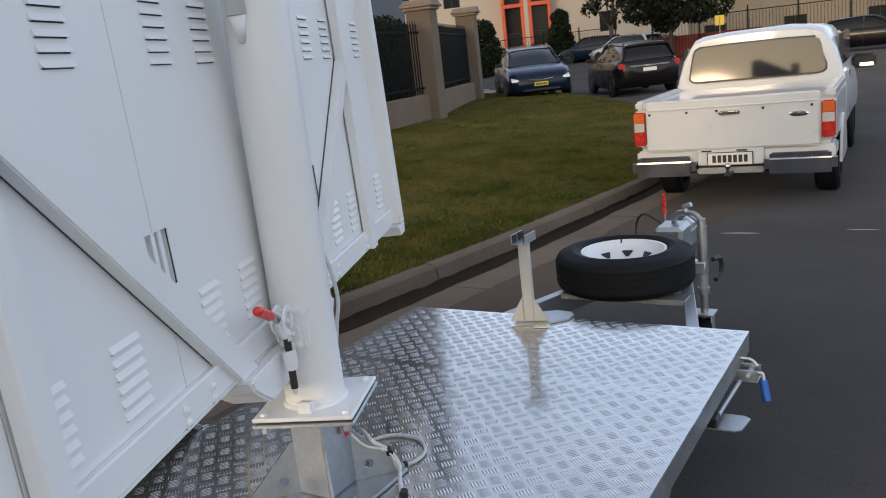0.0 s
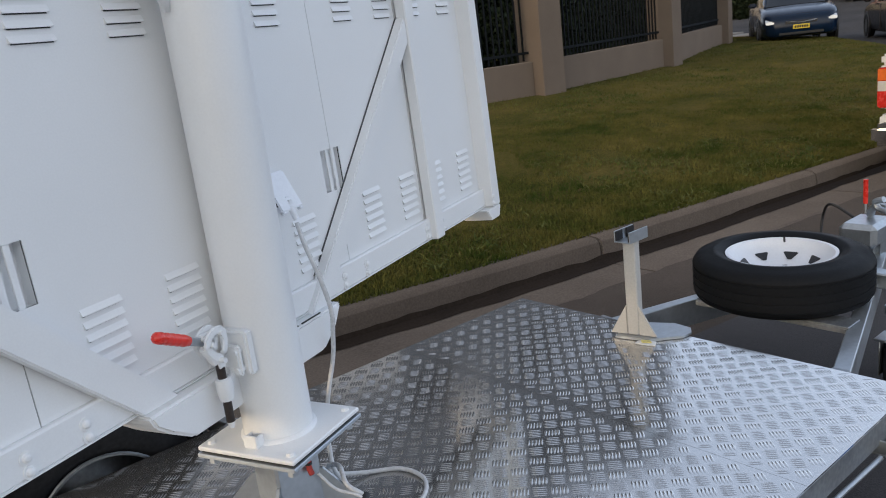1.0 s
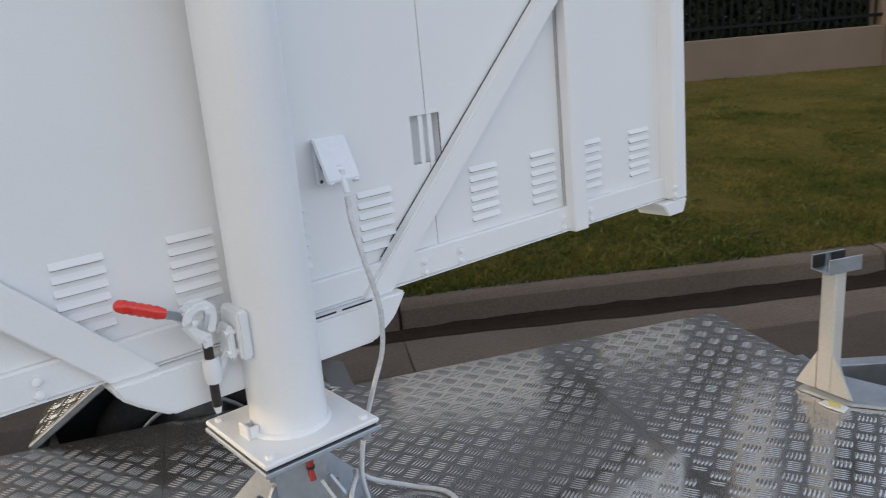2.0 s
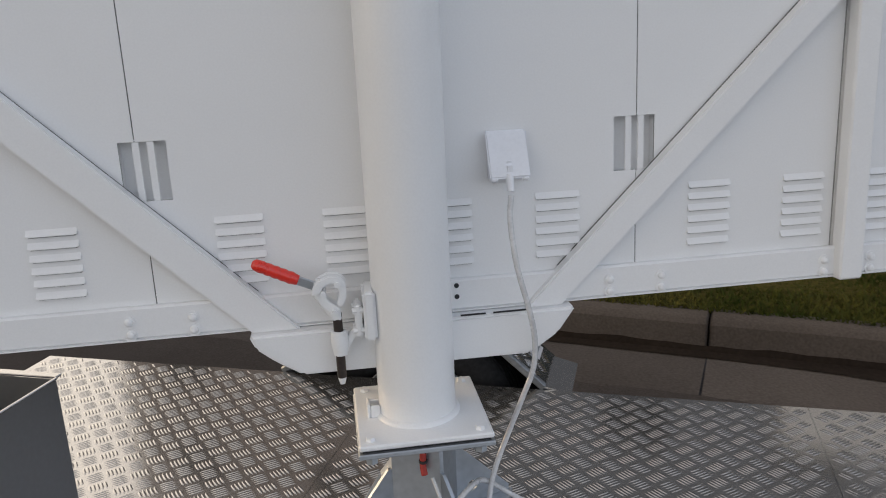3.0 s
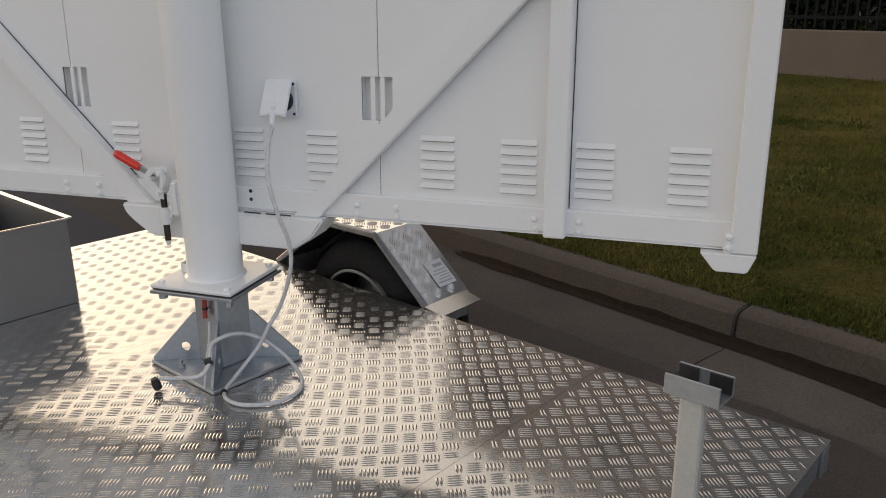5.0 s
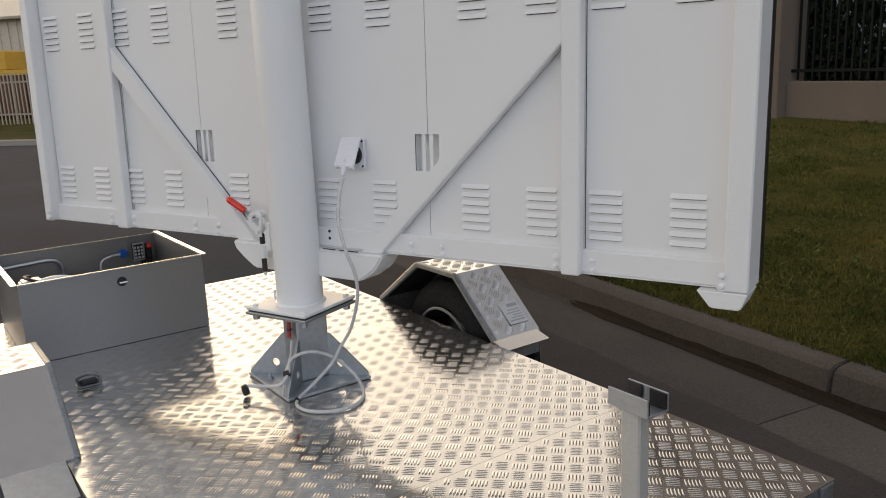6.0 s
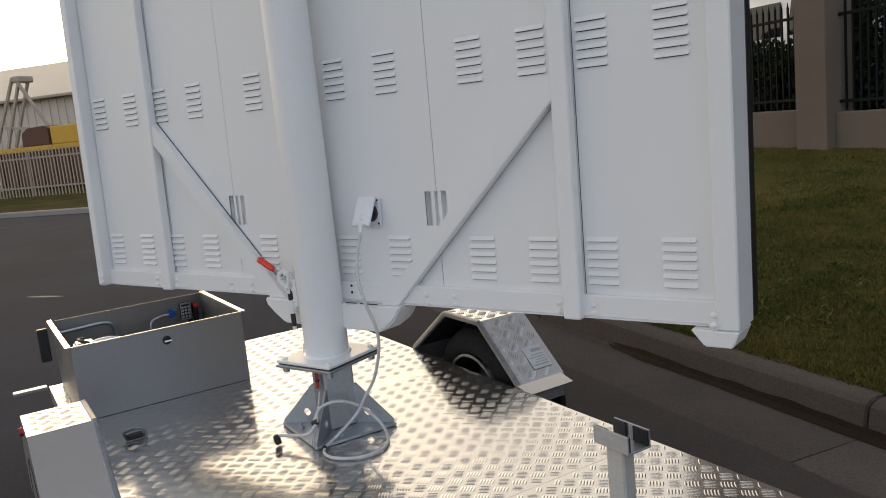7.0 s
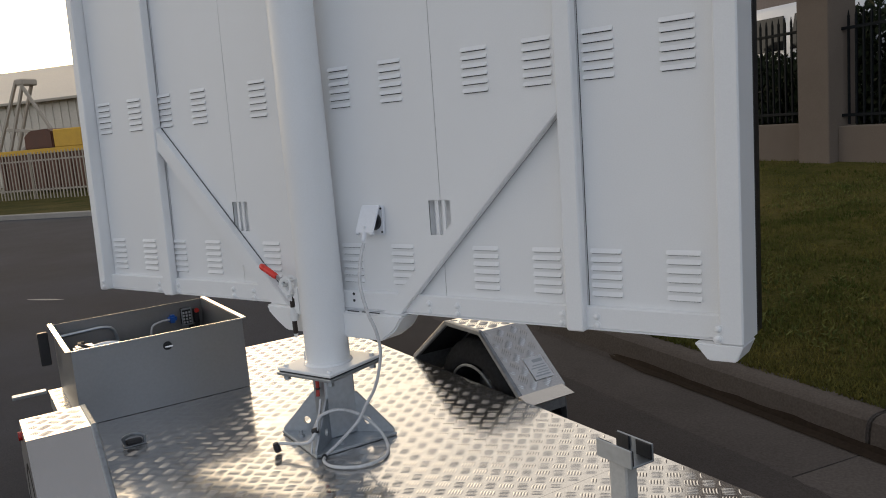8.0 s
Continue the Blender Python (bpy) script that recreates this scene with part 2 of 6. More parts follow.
def merge(bm, own):
    if bm is None:
        return own
    me = bpy.data.meshes.new("tmp")
    own.to_mesh(me)
    own.free()
    bm.from_mesh(me)
    bpy.data.meshes.remove(me)
    return bm


def rod(p0, p1, r, r1=None, seg=16, bm=None, caps=True):
    """A round bar or cone from p0 to p1."""
    own = bmesh.new()
    p0, p1 = Vector(p0), Vector(p1)
    bmesh.ops.create_cone(own, cap_ends=caps, segments=seg, radius1=r, radius2=r if r1 is None else r1, depth=(p1 - p0).length)
    turn = (p1 - p0).to_track_quat("Z", "Y").to_matrix().to_4x4()
    own.transform(Matrix.Translation((p0 + p1) / 2) @ turn)
    return merge(bm, own)


def bar(p0, p1, w, h, up=(0, 0, 1), bevel=0.003, bm=None):
    """A rectangular bar from p0 to p1, w wide and h high."""
    p0, p1, up = Vector(p0), Vector(p1), Vector(up)
    a = (p1 - p0).normalized()
    s = a.cross(up).normalized()
    u = s.cross(a)
    m = Matrix((s, a, u)).transposed().to_4x4()
    m.translation = p0
    return box(-w / 2, w / 2, 0, (p1 - p0).length, -h / 2, h / 2, bevel, bm, m)


def prism(poly, lo, hi, axis="y", bevel=0.0, bm=None, m=None):
    """A flat outline of (a, b) pairs, pushed along an axis from lo to hi. axis y: (x, z); x: (y, z); z: (x, y)."""
    own = bmesh.new()
    put = {"y": lambda a, b, c: (a, c, b), "x": lambda a, b, c: (c, a, b), "z": lambda a, b, c: (a, b, c)}[axis]
    f0 = [own.verts.new(put(a, b, lo)) for a, b in poly]
    f1 = [own.verts.new(put(a, b, hi)) for a, b in poly]
    own.faces.new(f0)
    own.faces.new(f1)
    k = len(poly)
    for i in range(k):
        own.faces.new((f0[i], f0[(i + 1) % k], f1[(i + 1) % k], f1[i]))
    bmesh.ops.recalc_face_normals(own, faces=own.faces[:])
    if bevel:
        bmesh.ops.bevel(own, geom=own.edges[:], offset=bevel, segments=2, affect="EDGES", clamp_overlap=True)
    if m is not None:
        own.transform(m)
    return merge(bm, own)


def smooth_line(points, steps=8):
    """A Catmull-Rom line through the points."""
    p = [Vector(q) for q in points]
    p = [p[0] * 2 - p[1]] + p + [p[-1] * 2 - p[-2]]
    out = []
    for i in range(1, len(p) - 2):
        for k in range(steps):
            t = k / steps
            out.append(0.5 * (2 * p[i] + (p[i + 1] - p[i - 1]) * t + (2 * p[i - 1] - 5 * p[i] + 4 * p[i + 1] - p[i + 2]) * t * t
                              + (3 * p[i] - p[i - 1] - 3 * p[i + 1] + p[i + 2]) * t ** 3))
    return out + [p[-2]]


def sweep(points, r, seg=8, bm=None, smooth=8):
    line = smooth_line(points, smooth) if smooth else [Vector(q) for q in points]
    own = bmesh.new()
    rings = []
    side = None
    for i, c in enumerate(line):
        d = (line[min(i + 1, len(line) - 1)] - line[max(i - 1, 0)]).normalized()
        if side is None:
            side = d.orthogonal().normalized()
        side = (side - d * side.dot(d)).normalized()
        up = d.cross(side)
        rings.append([own.verts.new(c + (side * math.cos(2 * math.pi * k / seg) + up * math.sin(2 * math.pi * k / seg)) * r) for k in range(seg)])
    for a, b in zip(rings, rings[1:]):
        for k in range(seg):
            own.faces.new((a[k], a[(k + 1) % seg], b[(k + 1) % seg], b[k]))
    own.faces.new(rings[0][::-1])
    own.faces.new(rings[-1])
    return merge(bm, own)


def lathe(profile, seg=40, bm=None, m=None):
    """A closed or open profile of (radius, height) turned about z."""
    own = bmesh.new()
    rings = [[own.verts.new((r * math.cos(2 * math.pi * k / seg), r * math.sin(2 * math.pi * k / seg), z)) for k in range(seg)] for r, z in profile]
    for a, b in zip(rings, rings[1:]):
        for k in range(seg):
            own.faces.new((a[k], a[(k + 1) % seg], b[(k + 1) % seg], b[k]))
    bmesh.ops.remove_doubles(own, verts=own.verts[:], dist=1e-5)
    bmesh.ops.recalc_face_normals(own, faces=own.faces[:])
    if m is not None:
        own.transform(m)
    return merge(bm, own)


def plate_with_holes(x0, x1, z0, z1, y0, y1, holes):
    """An upright sheet between y0 and y1 with rectangular holes (x0, x1, z0, z1)."""
    own = bmesh.new()
    xs = sorted({x0, x1, *[min(max(h[i], x0), x1) for h in holes for i in (0, 1)]})
    zs = sorted({z0, z1, *[h[i] for h in holes for i in (2, 3)]})
    for xa, xb in zip(xs, xs[1:]):
        for za, zb in zip(zs, zs[1:]):
            cx, cz = (xa + xb) / 2, (za + zb) / 2
            if any(h[0] < cx < h[1] and h[2] < cz < h[3] for h in holes):
                continue
            box(xa, xb, y0, y1, za, zb, 0, own)
    bmesh.ops.remove_doubles(own, verts=own.verts[:], dist=1e-5)
    return own


def mesh_from(name, verts, faces, mat, parent=None, kind="", label=""):
    me = bpy.data.meshes.new(name)
    me.from_pydata(verts, [], faces)
    me.update()
    me.materials.append(mat)
    ob = new(name, me)
    if parent is not None:
        ob.parent = parent
    return tagged(ob, label, "", "", kind)


# ---- the ground: road, kerb, gutter, verge ----
TR = pose(0.01, -0.08, 0, 0, 0, -22.5)     # the trailer: x towards its drawbar, y towards the kerb
KB = pose(0, 0, 0, 0, 0, -30)              # the kerb: u along it, v towards the grass
DECK = 0.445


def kerb_v(u):
    """Where the kerb's front edge runs: straight, then round the corner."""
    pts = ((-60, 2.03), (2.0, 2.03), (4.0, 2.08), (7.0, 2.28), (9.0, 2.6), (12, 3.5), (14.5, 5.0), (17, 7.3), (19, 9.6), (20.5, 12.0))
    for (a, p), (b, q) in zip(pts, pts[1:]):
        if u <= b:
            return p + (q - p) * (u - a) / (b - a)
    return pts[-1][1]


def road_z(u):
    """The road dips a little ahead of the trailer."""
    if u < 1 or u > 20:
        return 0.0
    return -0.15 * min(1, (u - 1) / 6.5) * min(1, (20 - u) / 8)


def verge_z(u, v):
    rise = (min(0.65, max(0.41, 0.48 - 0.012 * u)) - road_z(u) - 0.152) / 6.3
    bank = 0.16 * min(1, max(0, (u - 12.5) / 6)) * min(1, max(0, v - kerb_v(u) - 0.15) / 0.6)
    return road_z(u) + 0.152 + bank + max(0, v - kerb_v(u) - 0.15) * rise


def laid(own):
    """From the kerb's own flat strip into the world, following the road's dip."""
    bmesh.ops.subdivide_edges(own, edges=[e for e in own.edges if e.calc_length() > 0.9], cuts=12)
    for v in own.verts:
        v.co.z += road_z(v.co.x)
    own.transform(KB)
    return own


verts, faces = [], []
ROAD_U = [-900, -60, 0, 1] + [1.5 + 0.5 * k for k in range(12)] + [8, 9, 10, 11, 12, 13, 14, 15, 16, 17, 18, 19, 20, 60, 900]
for i, u in enumerate(ROAD_U):
    verts += [tuple(KB @ Vector((u, v, road_z(u) - 0.004))) for v in (-900, 0, 900)]
    if i:
        faces += [(3 * i - 3, 3 * i, 3 * i + 1, 3 * i - 2), (3 * i - 2, 3 * i + 1, 3 * i + 2, 3 * i - 1)]
road = mesh_from("road", verts, faces, ASPHALT)
tagged(road, "worn dark grey asphalt road surface", "road", kind="structure")


def kerb_piece(u0, u1, v0, v1, w):
    """One cast kerb stone: upright face, rounded nose, sloping slightly to the back."""
    a = math.atan2(v1 - v0, u1 - u0)
    length = math.hypot(u1 - u0, v1 - v0)
    prof = [(0, -0.05), (0.012, 0.09), (0.022, 0.128), (0.045, 0.146), (0.08, 0.152), (w, 0.156), (w, -0.05)]
    own = prism(prof, 0.005, length - 0.005, axis="x")
    bmesh.ops.bevel(own, geom=[e for e in own.edges if abs(e.verts[0].co.x - e.verts[1].co.x) < 1e-6], offset=0.008, segments=2, affect="EDGES")
    own.transform(pose(u0, v0, 0, 0, 0, math.degrees(a)))
    return laid(own)


kerb = thing("kerb", "brown-grey concrete kerb along the grass verge", "kerb", kind="structure")
gutter = thing("gutter", "stained concrete gutter slabs beside the kerb", "gutter", kind="structure")
joints = [0.476 + 2.6 * k for k in range(-8, 3)] + [7.6, 8.6, 9.6, 10.8, 12.0, 13.2, 14.4, 15.6, 16.8, 18.0, 19.2, 20.4]
for u0, u1 in zip(joints, joints[1:]):
    v0, v1 = kerb_v(u0), kerb_v(u1)
    part("kerb_stone", kerb_piece(u0, u1, v0, v1, 0.16), CONCRETE, kerb, smooth=True, angle=35)
    a = math.atan2(v1 - v0, u1 - u0)
    length = math.hypot(u1 - u0, v1 - v0)
    own = prism([(-0.45, -0.0025), (-0.42, 0.004), (-0.02, -0.002), (0.0, 0.02), (0.0, -0.06), (-0.45, -0.06)], 0.003, length - 0.003, axis="x")
    own.transform(pose(u0, v0, 0, 0, 0, math.degrees(a)))
    part("gutter_slab", laid(own), GUTTER, gutter)
# silt gathered at the kerb's foot, darkened to hold the shade there too
verts, faces = [], []
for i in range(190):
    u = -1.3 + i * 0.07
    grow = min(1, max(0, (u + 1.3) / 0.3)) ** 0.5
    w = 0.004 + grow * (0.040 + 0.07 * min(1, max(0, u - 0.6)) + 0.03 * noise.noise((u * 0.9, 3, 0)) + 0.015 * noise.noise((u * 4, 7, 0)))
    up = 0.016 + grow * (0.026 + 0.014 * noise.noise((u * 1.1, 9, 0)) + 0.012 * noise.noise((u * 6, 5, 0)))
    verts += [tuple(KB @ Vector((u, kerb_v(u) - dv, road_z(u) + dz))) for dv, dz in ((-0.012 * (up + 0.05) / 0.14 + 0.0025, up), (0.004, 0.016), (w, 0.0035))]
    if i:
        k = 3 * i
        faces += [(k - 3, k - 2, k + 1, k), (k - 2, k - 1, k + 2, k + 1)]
silt = mesh_from("gutter_silt", verts, faces, SILT_SHADE)
tagged(silt, "dark silt strip with the shade of the kerb's foot in its colour", "silt", kind="structure")

# the ragged edge where the asphalt laps over the gutter slabs
verts, faces = [], []
for i in range(420):
    u = -14 + i * 0.05
    e = 0.43 + 0.05 * noise.noise((u * 0.8, 11, 0)) + 0.025 * noise.noise((u * 5, 13, 0)) + 0.012 * noise.noise((u * 17, 17, 0))
    for dv, dz in ((1.25, -0.0036), (e + 0.05, 0.0035), (e, 0.0052)):
        verts.append(tuple(KB @ Vector((u, kerb_v(u) - dv, road_z(u) + dz))))
    if i:
        k = 3 * i
        faces += [(k - 3, k, k + 1, k - 2), (k - 2, k + 1, k + 2, k - 1)]
lap = mesh_from("asphalt_edge", verts, faces, DUSTY)
tagged(lap, "dusty brown asphalt edge lapping over the gutter", "road edge", kind="structure")

# the grass verge, its soil a sheet, its blades one mass
us = [-60, -45, -34, -26, -20] + [-16 + 0.5 * k for k in range(73)] + [20.5]
VS = [0, 0.25, 0.6, 1.0, 1.5, 2.0, 2.7, 3.5, 4.5, 5.6, 6.8, 8.5, 11, 15, 22]
verts, faces = [], []
for i, u in enumerate(us):
    for j, dv in enumerate(VS):
        v = kerb_v(u) + 0.155 + dv
        verts.append(tuple(KB @ Vector((u, v, verge_z(u, v) + 0.012 * noise.noise((u * 0.7, v * 0.7, 0))))))
        if i and j:
            a = i * len(VS) + j
            faces.append((a - len(VS) - 1, a - 1, a, a - len(VS)))
verge = mesh_from("verge_ground", verts, faces, SOIL)
for p in verge.data.polygons:
    p.use_smooth = True
tagged(verge, "mown patchy green and straw turf of the verge", "lawn", kind="structure")
rng = np.random.default_rng(3)


def blades(count, u0, u1, dv0, dv1, h):
    verts, faces = [], []
    uu, dd = rng.uniform(u0, u1, count), dv0 + (dv1 - dv0) * rng.uniform(0, 1, count) ** 1.4
    ang, hh, lean = rng.uniform(0, 2 * math.pi, count), h * rng.uniform(0.5, 1.3, count), rng.normal(0, 0.6, (count, 2))
    for u, d, a, q, (lx, ly) in zip(uu.tolist(), dd.tolist(), ang.tolist(), hh.tolist(), lean.tolist()):
        v = kerb_v(u) + 0.13 + d
        if noise.noise((u * 1.3, v * 1.3, 2)) < -0.25 and d > 0.3:
            q *= 0.5
        c = KB @ Vector((u, v, verge_z(u, v)))
        w = 0.0025 + 0.004 * q / h
        k = len(verts)
        verts += [(c.x - w * math.cos(a), c.y - w * math.sin(a), c.z - 0.01), (c.x + w * math.cos(a), c.y + w * math.sin(a), c.z - 0.01),
                  (c.x + lx * q, c.y + ly * q, c.z + q)]
        faces.append((k, k + 1, k + 2))
    return verts, faces


v1, f1 = blades(170000, -3.0, 9.0, 0.0, 4.0, 0.024)
v2, f2 = blades(190000, -9.0, 20.4, 0.0, 9.0, 0.030)
f2 = [(a + len(v1), b + len(v1), c + len(v1)) for a, b, c in f2]
grass = mesh_from("grass", v1 + v2, f1 + f2, GRASS)
tagged(grass, "short mown green and yellowing grass on the verge", "grass", kind="stuff")

# coarse tufts and broad-leaved weeds standing above the mown blades
verts, faces = [], []
for _ in range(1500):
    u, d = float(rng.uniform(-4, 17)), float(rng.uniform(0, 1)) ** 1.2 * 7.5
    v = kerb_v(u) + 0.2 + d
    if noise.noise((u * 0.5, v * 0.5, 8)) < -0.02:
        continue
    wide, n = float(rng.uniform(0.04, 0.13)), int(rng.integers(16, 40))
    for du, dv, a, h, lx, ly in zip(*(q.tolist() for q in (rng.normal(0, wide, n), rng.normal(0, wide, n), rng.uniform(0, 6.28, n), rng.uniform(0.018, 0.05, n), rng.normal(0, 0.7, n), rng.normal(0, 0.7, n)))):
        c = KB @ Vector((u + du, max(kerb_v(u) + 0.17, v + dv), verge_z(u + du, v + dv)))
        w = 0.004 + 0.07 * h
        k = len(verts)
        verts += [(c.x - w * math.cos(a), c.y - w * math.sin(a), c.z + h * 0.55), (c.x, c.y, c.z - 0.01), (c.x + w * math.cos(a), c.y + w * math.sin(a), c.z + h * 0.55), (c.x + lx * h, c.y + ly * h, c.z + h)]
        faces.append((k, k + 1, k + 2, k + 3))
tagged(mesh_from("grass_tufts", verts, faces, CLOVER), "coarse green tufts and weeds in the mown verge", "grass", kind="stuff")

# faint pale scuffs of old line marking
marks = [(TR @ Vector((5.2, 0.02, 0)), 0.30, 0.05), (TR @ Vector((5.4, -0.85, 0)), 0.22, 0.04), (Vector((-6.6, 2.3, 0)), 0.5, 0.07), (Vector((-9.5, 2.0, 0)), 0.3, 0.06)]
CHALK = material("worn_line_paint", (0.32, 0.31, 0.30), 0.8, vary=0.4, scale=9, fine=60, bump=0.3)
for c, l, w in marks:
    own = bmesh.new()
    ring = [own.verts.new((l / 2 * math.cos(a) * (1 + 0.25 * noise.noise((a, c.x, 1))), w / 2 * math.sin(a) * (1 + 0.4 * noise.noise((a, c.x, 5))), 0)) for a in [2 * math.pi * k / 18 for k in range(18)]]
    own.faces.new(ring)
    ob = part("road_marking", own, CHALK)
    ob.matrix_world = pose(c.x, c.y, road_z((KB.inverted() @ c).x) + 0.002, 0, 0, 15 if c.x < 0 else 70)
    tagged(ob, "worn pale scuff of paint on the asphalt", "road marking", kind="structure")


# ---- the rendered wall and steel fence behind the verge ----
PILLARS = [(-14.5, 8.8), (-9.93, 8.75), (-5.4, 8.7), (-0.87, 8.65), (3.67, 8.6), (8.2, 8.55), (12.3, 9.6), (17.2, 12.1)]
fence = thing("fence_wall", "beige rendered fence wall with pillars and dark steel bar panels", "fence", kind="structure")
bar_mesh = None
for i, (u, v) in enumerate(PILLARS):
    z = verge_z(u, v)
    nxt = PILLARS[min(i + 1, len(PILLARS) - 1)]
    prv = PILLARS[max(i - 1, 0)]
    a = math.degrees(math.atan2(nxt[1] - prv[1], nxt[0] - prv[0]))
    m = KB @ pose(u, v, z - 0.05, 0, 0, a)
    p = part("pillar", box(-0.26, 0.26, -0.26, 0.26, 0, 2.30, 0.012), RENDER, fence, "beige rendered masonry pillar")
    p.matrix_world = m
    own = box(-0.31, 0.31, -0.31, 0.31, 2.30, 2.36, 0.012)
    box(-0.36, 0.36, -0.36, 0.36, 2.36, 2.42, 0.015, own)
    prism([(-0.36, 2.42), (0.36, 2.42), (0.12, 2.52), (-0.12, 2.52)], -0.33, 0.33, "y", 0, own)
    c = part("pillar_cap", own, CAPSTONE, fence, "brown moulded capping stone")
    c.matrix_world = m
    if i + 1 < len(PILLARS):
        z1 = verge_z(*nxt)
        run = math.hypot(nxt[0] - u, nxt[1] - v)
        a = math.degrees(math.atan2(nxt[1] - v, nxt[0] - u))
        m = KB @ pose(u, v, min(z, z1) - 0.05, 0, 0, a)
        w = part("low_wall", box(0.26, run - 0.26, -0.1, 0.1, 0, 0.58, 0.01), RENDER, fence, "low beige rendered wall")
        w.matrix_world = m
        own = box(0.26, run - 0.26, -0.02, 0.02, 0.70, 0.74, 0.003)
        box(0.26, run - 0.26, -0.02, 0.02, 1.84, 1.88, 0.003, own)
        r = part("rail", own, FENCE_STEEL, fence, "dark steel fence rails")
        r.matrix_world = m
        if bar_mesh is None:
            own = box(-0.0125, 0.0125, -0.0125, 0.0125, 0.60, 2.02, 0)
            prism([(-0.0125, 2.02), (0.0125, 2.02), (0, 2.09)], -0.006, 0.006, "y", 0, own)
            bar_mesh = bpy.data.meshes.new("bar")
            own.to_mesh(bar_mesh)
            own.free()
            bar_mesh.materials.append(FENCE_STEEL)
        n = int((run - 0.6) / 0.115)
        for k in range(n):
            b = new("bar", bar_mesh)
            b.parent = fence
            b.matrix_world = m @ pose(0.36 + k * (run - 0.72) / (n - 1), 0, 0)


def leaf_mass(name, label, category, clumps, per, size, mat, seed, kind="stuff", parent=None, m=None):
    """Leaves scattered round uneven clumps, with gaps between them."""
    g = np.random.default_rng(seed)
    verts, faces = [], []
    for (cx, cy, cz, rx, ry, rz) in clumps:
        p = g.normal(0, 1, (per, 3))
        p /= np.linalg.norm(p, axis=1)[:, None]
        p *= (g.uniform(0.35, 1.0, (per, 1)) ** 0.5)
        for (x, y, z), (a, b, s) in zip((p * (rx, ry, rz) + (cx, cy, cz)).tolist(), g.uniform(0, 1, (per, 3)).tolist()):
            s = size * (0.6 + 0.8 * s)
            q = Euler((a * 6.3, b * 3.1, (a + b) * 5)).to_matrix()
            k = len(verts)
            for lx, ly in ((-0.5, 0), (0, -0.3), (0.5, 0), (0, 0.3)):
                w = q @ Vector((lx * s, ly * s, 0))
                verts.append((x + w.x, y + w.y, z + w.z))
            faces.append((k, k + 1, k + 2, k + 3))
    ob = mesh_from(name, verts, faces, mat, parent)
    if m is not None:
        ob.matrix_world = m
    return tagged(ob, label, category, kind=kind) if parent is None else ob


g = random.Random(8)
clumps = []
for k in range(62):
    u = -15 + 0.5 * k
    v = 9.80 + 0.05 * max(0, u) + (0.25 * max(0, u - 8.9))
    clumps.append((*(KB @ Vector((u, v + g.uniform(-0.15, 0.2), 0))).to_2d(), 0.95 + g.uniform(-0.15, 0.2), 0.5, 0.5, 0.95 + g.uniform(-0.1, 0.15)))
for k in range(45):
    u = -15 + 0.72 * k
    v = 10.15 + 0.05 * max(0, u) + (0.25 * max(0, u - 8.9))
    high = 1.52 if u < -6.6 else 2.1
    clumps.append((*(KB @ Vector((u, v + g.uniform(-0.15, 0.3), 0))).to_2d(), high + g.uniform(-0.1, 0.15), 0.6, 0.55, 0.62 + g.uniform(-0.1, 0.1)))
leaf_mass("hedge", "dense dark green hedge behind the fence", "hedge", clumps, 1700, 0.10, LEAF, 5)


# ---- the trailer ----
trailer = thing("trailer", "flat-deck sign trailer with aluminium tread plate deck", "trailer", TR)
SEAMS = [-1.462, -0.296, 0.842, 1.452]
Y0, Y1 = -0.783, 0.662


def tread(x0, x1, y0, y1, c=0.0465, skip=(), h=0.0012):
    """The five-bar pattern: groups of five lens-shaped ridges, turned by quarter turns from cell to cell, set at 45 degrees."""
    verts, faces = [], []
    s = math.sqrt(0.5)
    lo, hi = int(-3 / c), int(3 / c)
    long, half = c * 0.44, c * 0.070
    for i in range(lo, hi):
        for j in range(lo, hi):
            cx, cy = (i - j) * c * s, (i + j) * c * s
            if not (x0 - 0.012 < cx < x1 + 0.012 and y0 - 0.012 < cy < y1 + 0.012):
                continue
            if any(a < cx < b and p < cy < q for a, b, p, q in skip):
                continue
            t = (s, s) if (i + j) % 2 else (s, -s)
            n = (-t[1], t[0])
            for k in range(5):
                o = (k - 2) * c * 0.185
                ln = long * (1 - 0.05 * abs(k - 2))
                px, py = cx + n[0] * o, cy + n[1] * o
                if not (x0 + ln * s < px < x1 - ln * s and y0 + ln * s < py < y1 - ln * s):
                    continue
                b = len(verts)
                for a, w, z in ((-ln, 0, 0), (-ln * 0.5, -half, 0), (ln * 0.5, -half, 0), (ln, 0, 0), (ln * 0.5, half, 0), (-ln * 0.5, half, 0),
                                (-ln * 0.55, 0, h), (ln * 0.55, 0, h)):
                    verts.append((px + t[0] * a + n[0] * w, py + t[1] * a + n[1] * w, z))
                faces += [(b, b + 1, b + 6), (b + 1, b + 2, b + 7, b + 6), (b + 2, b + 3, b + 7), (b + 3, b + 4, b + 7),
                          (b + 4, b + 5, b + 6, b + 7), (b + 5, b, b + 6)]
    return verts, faces


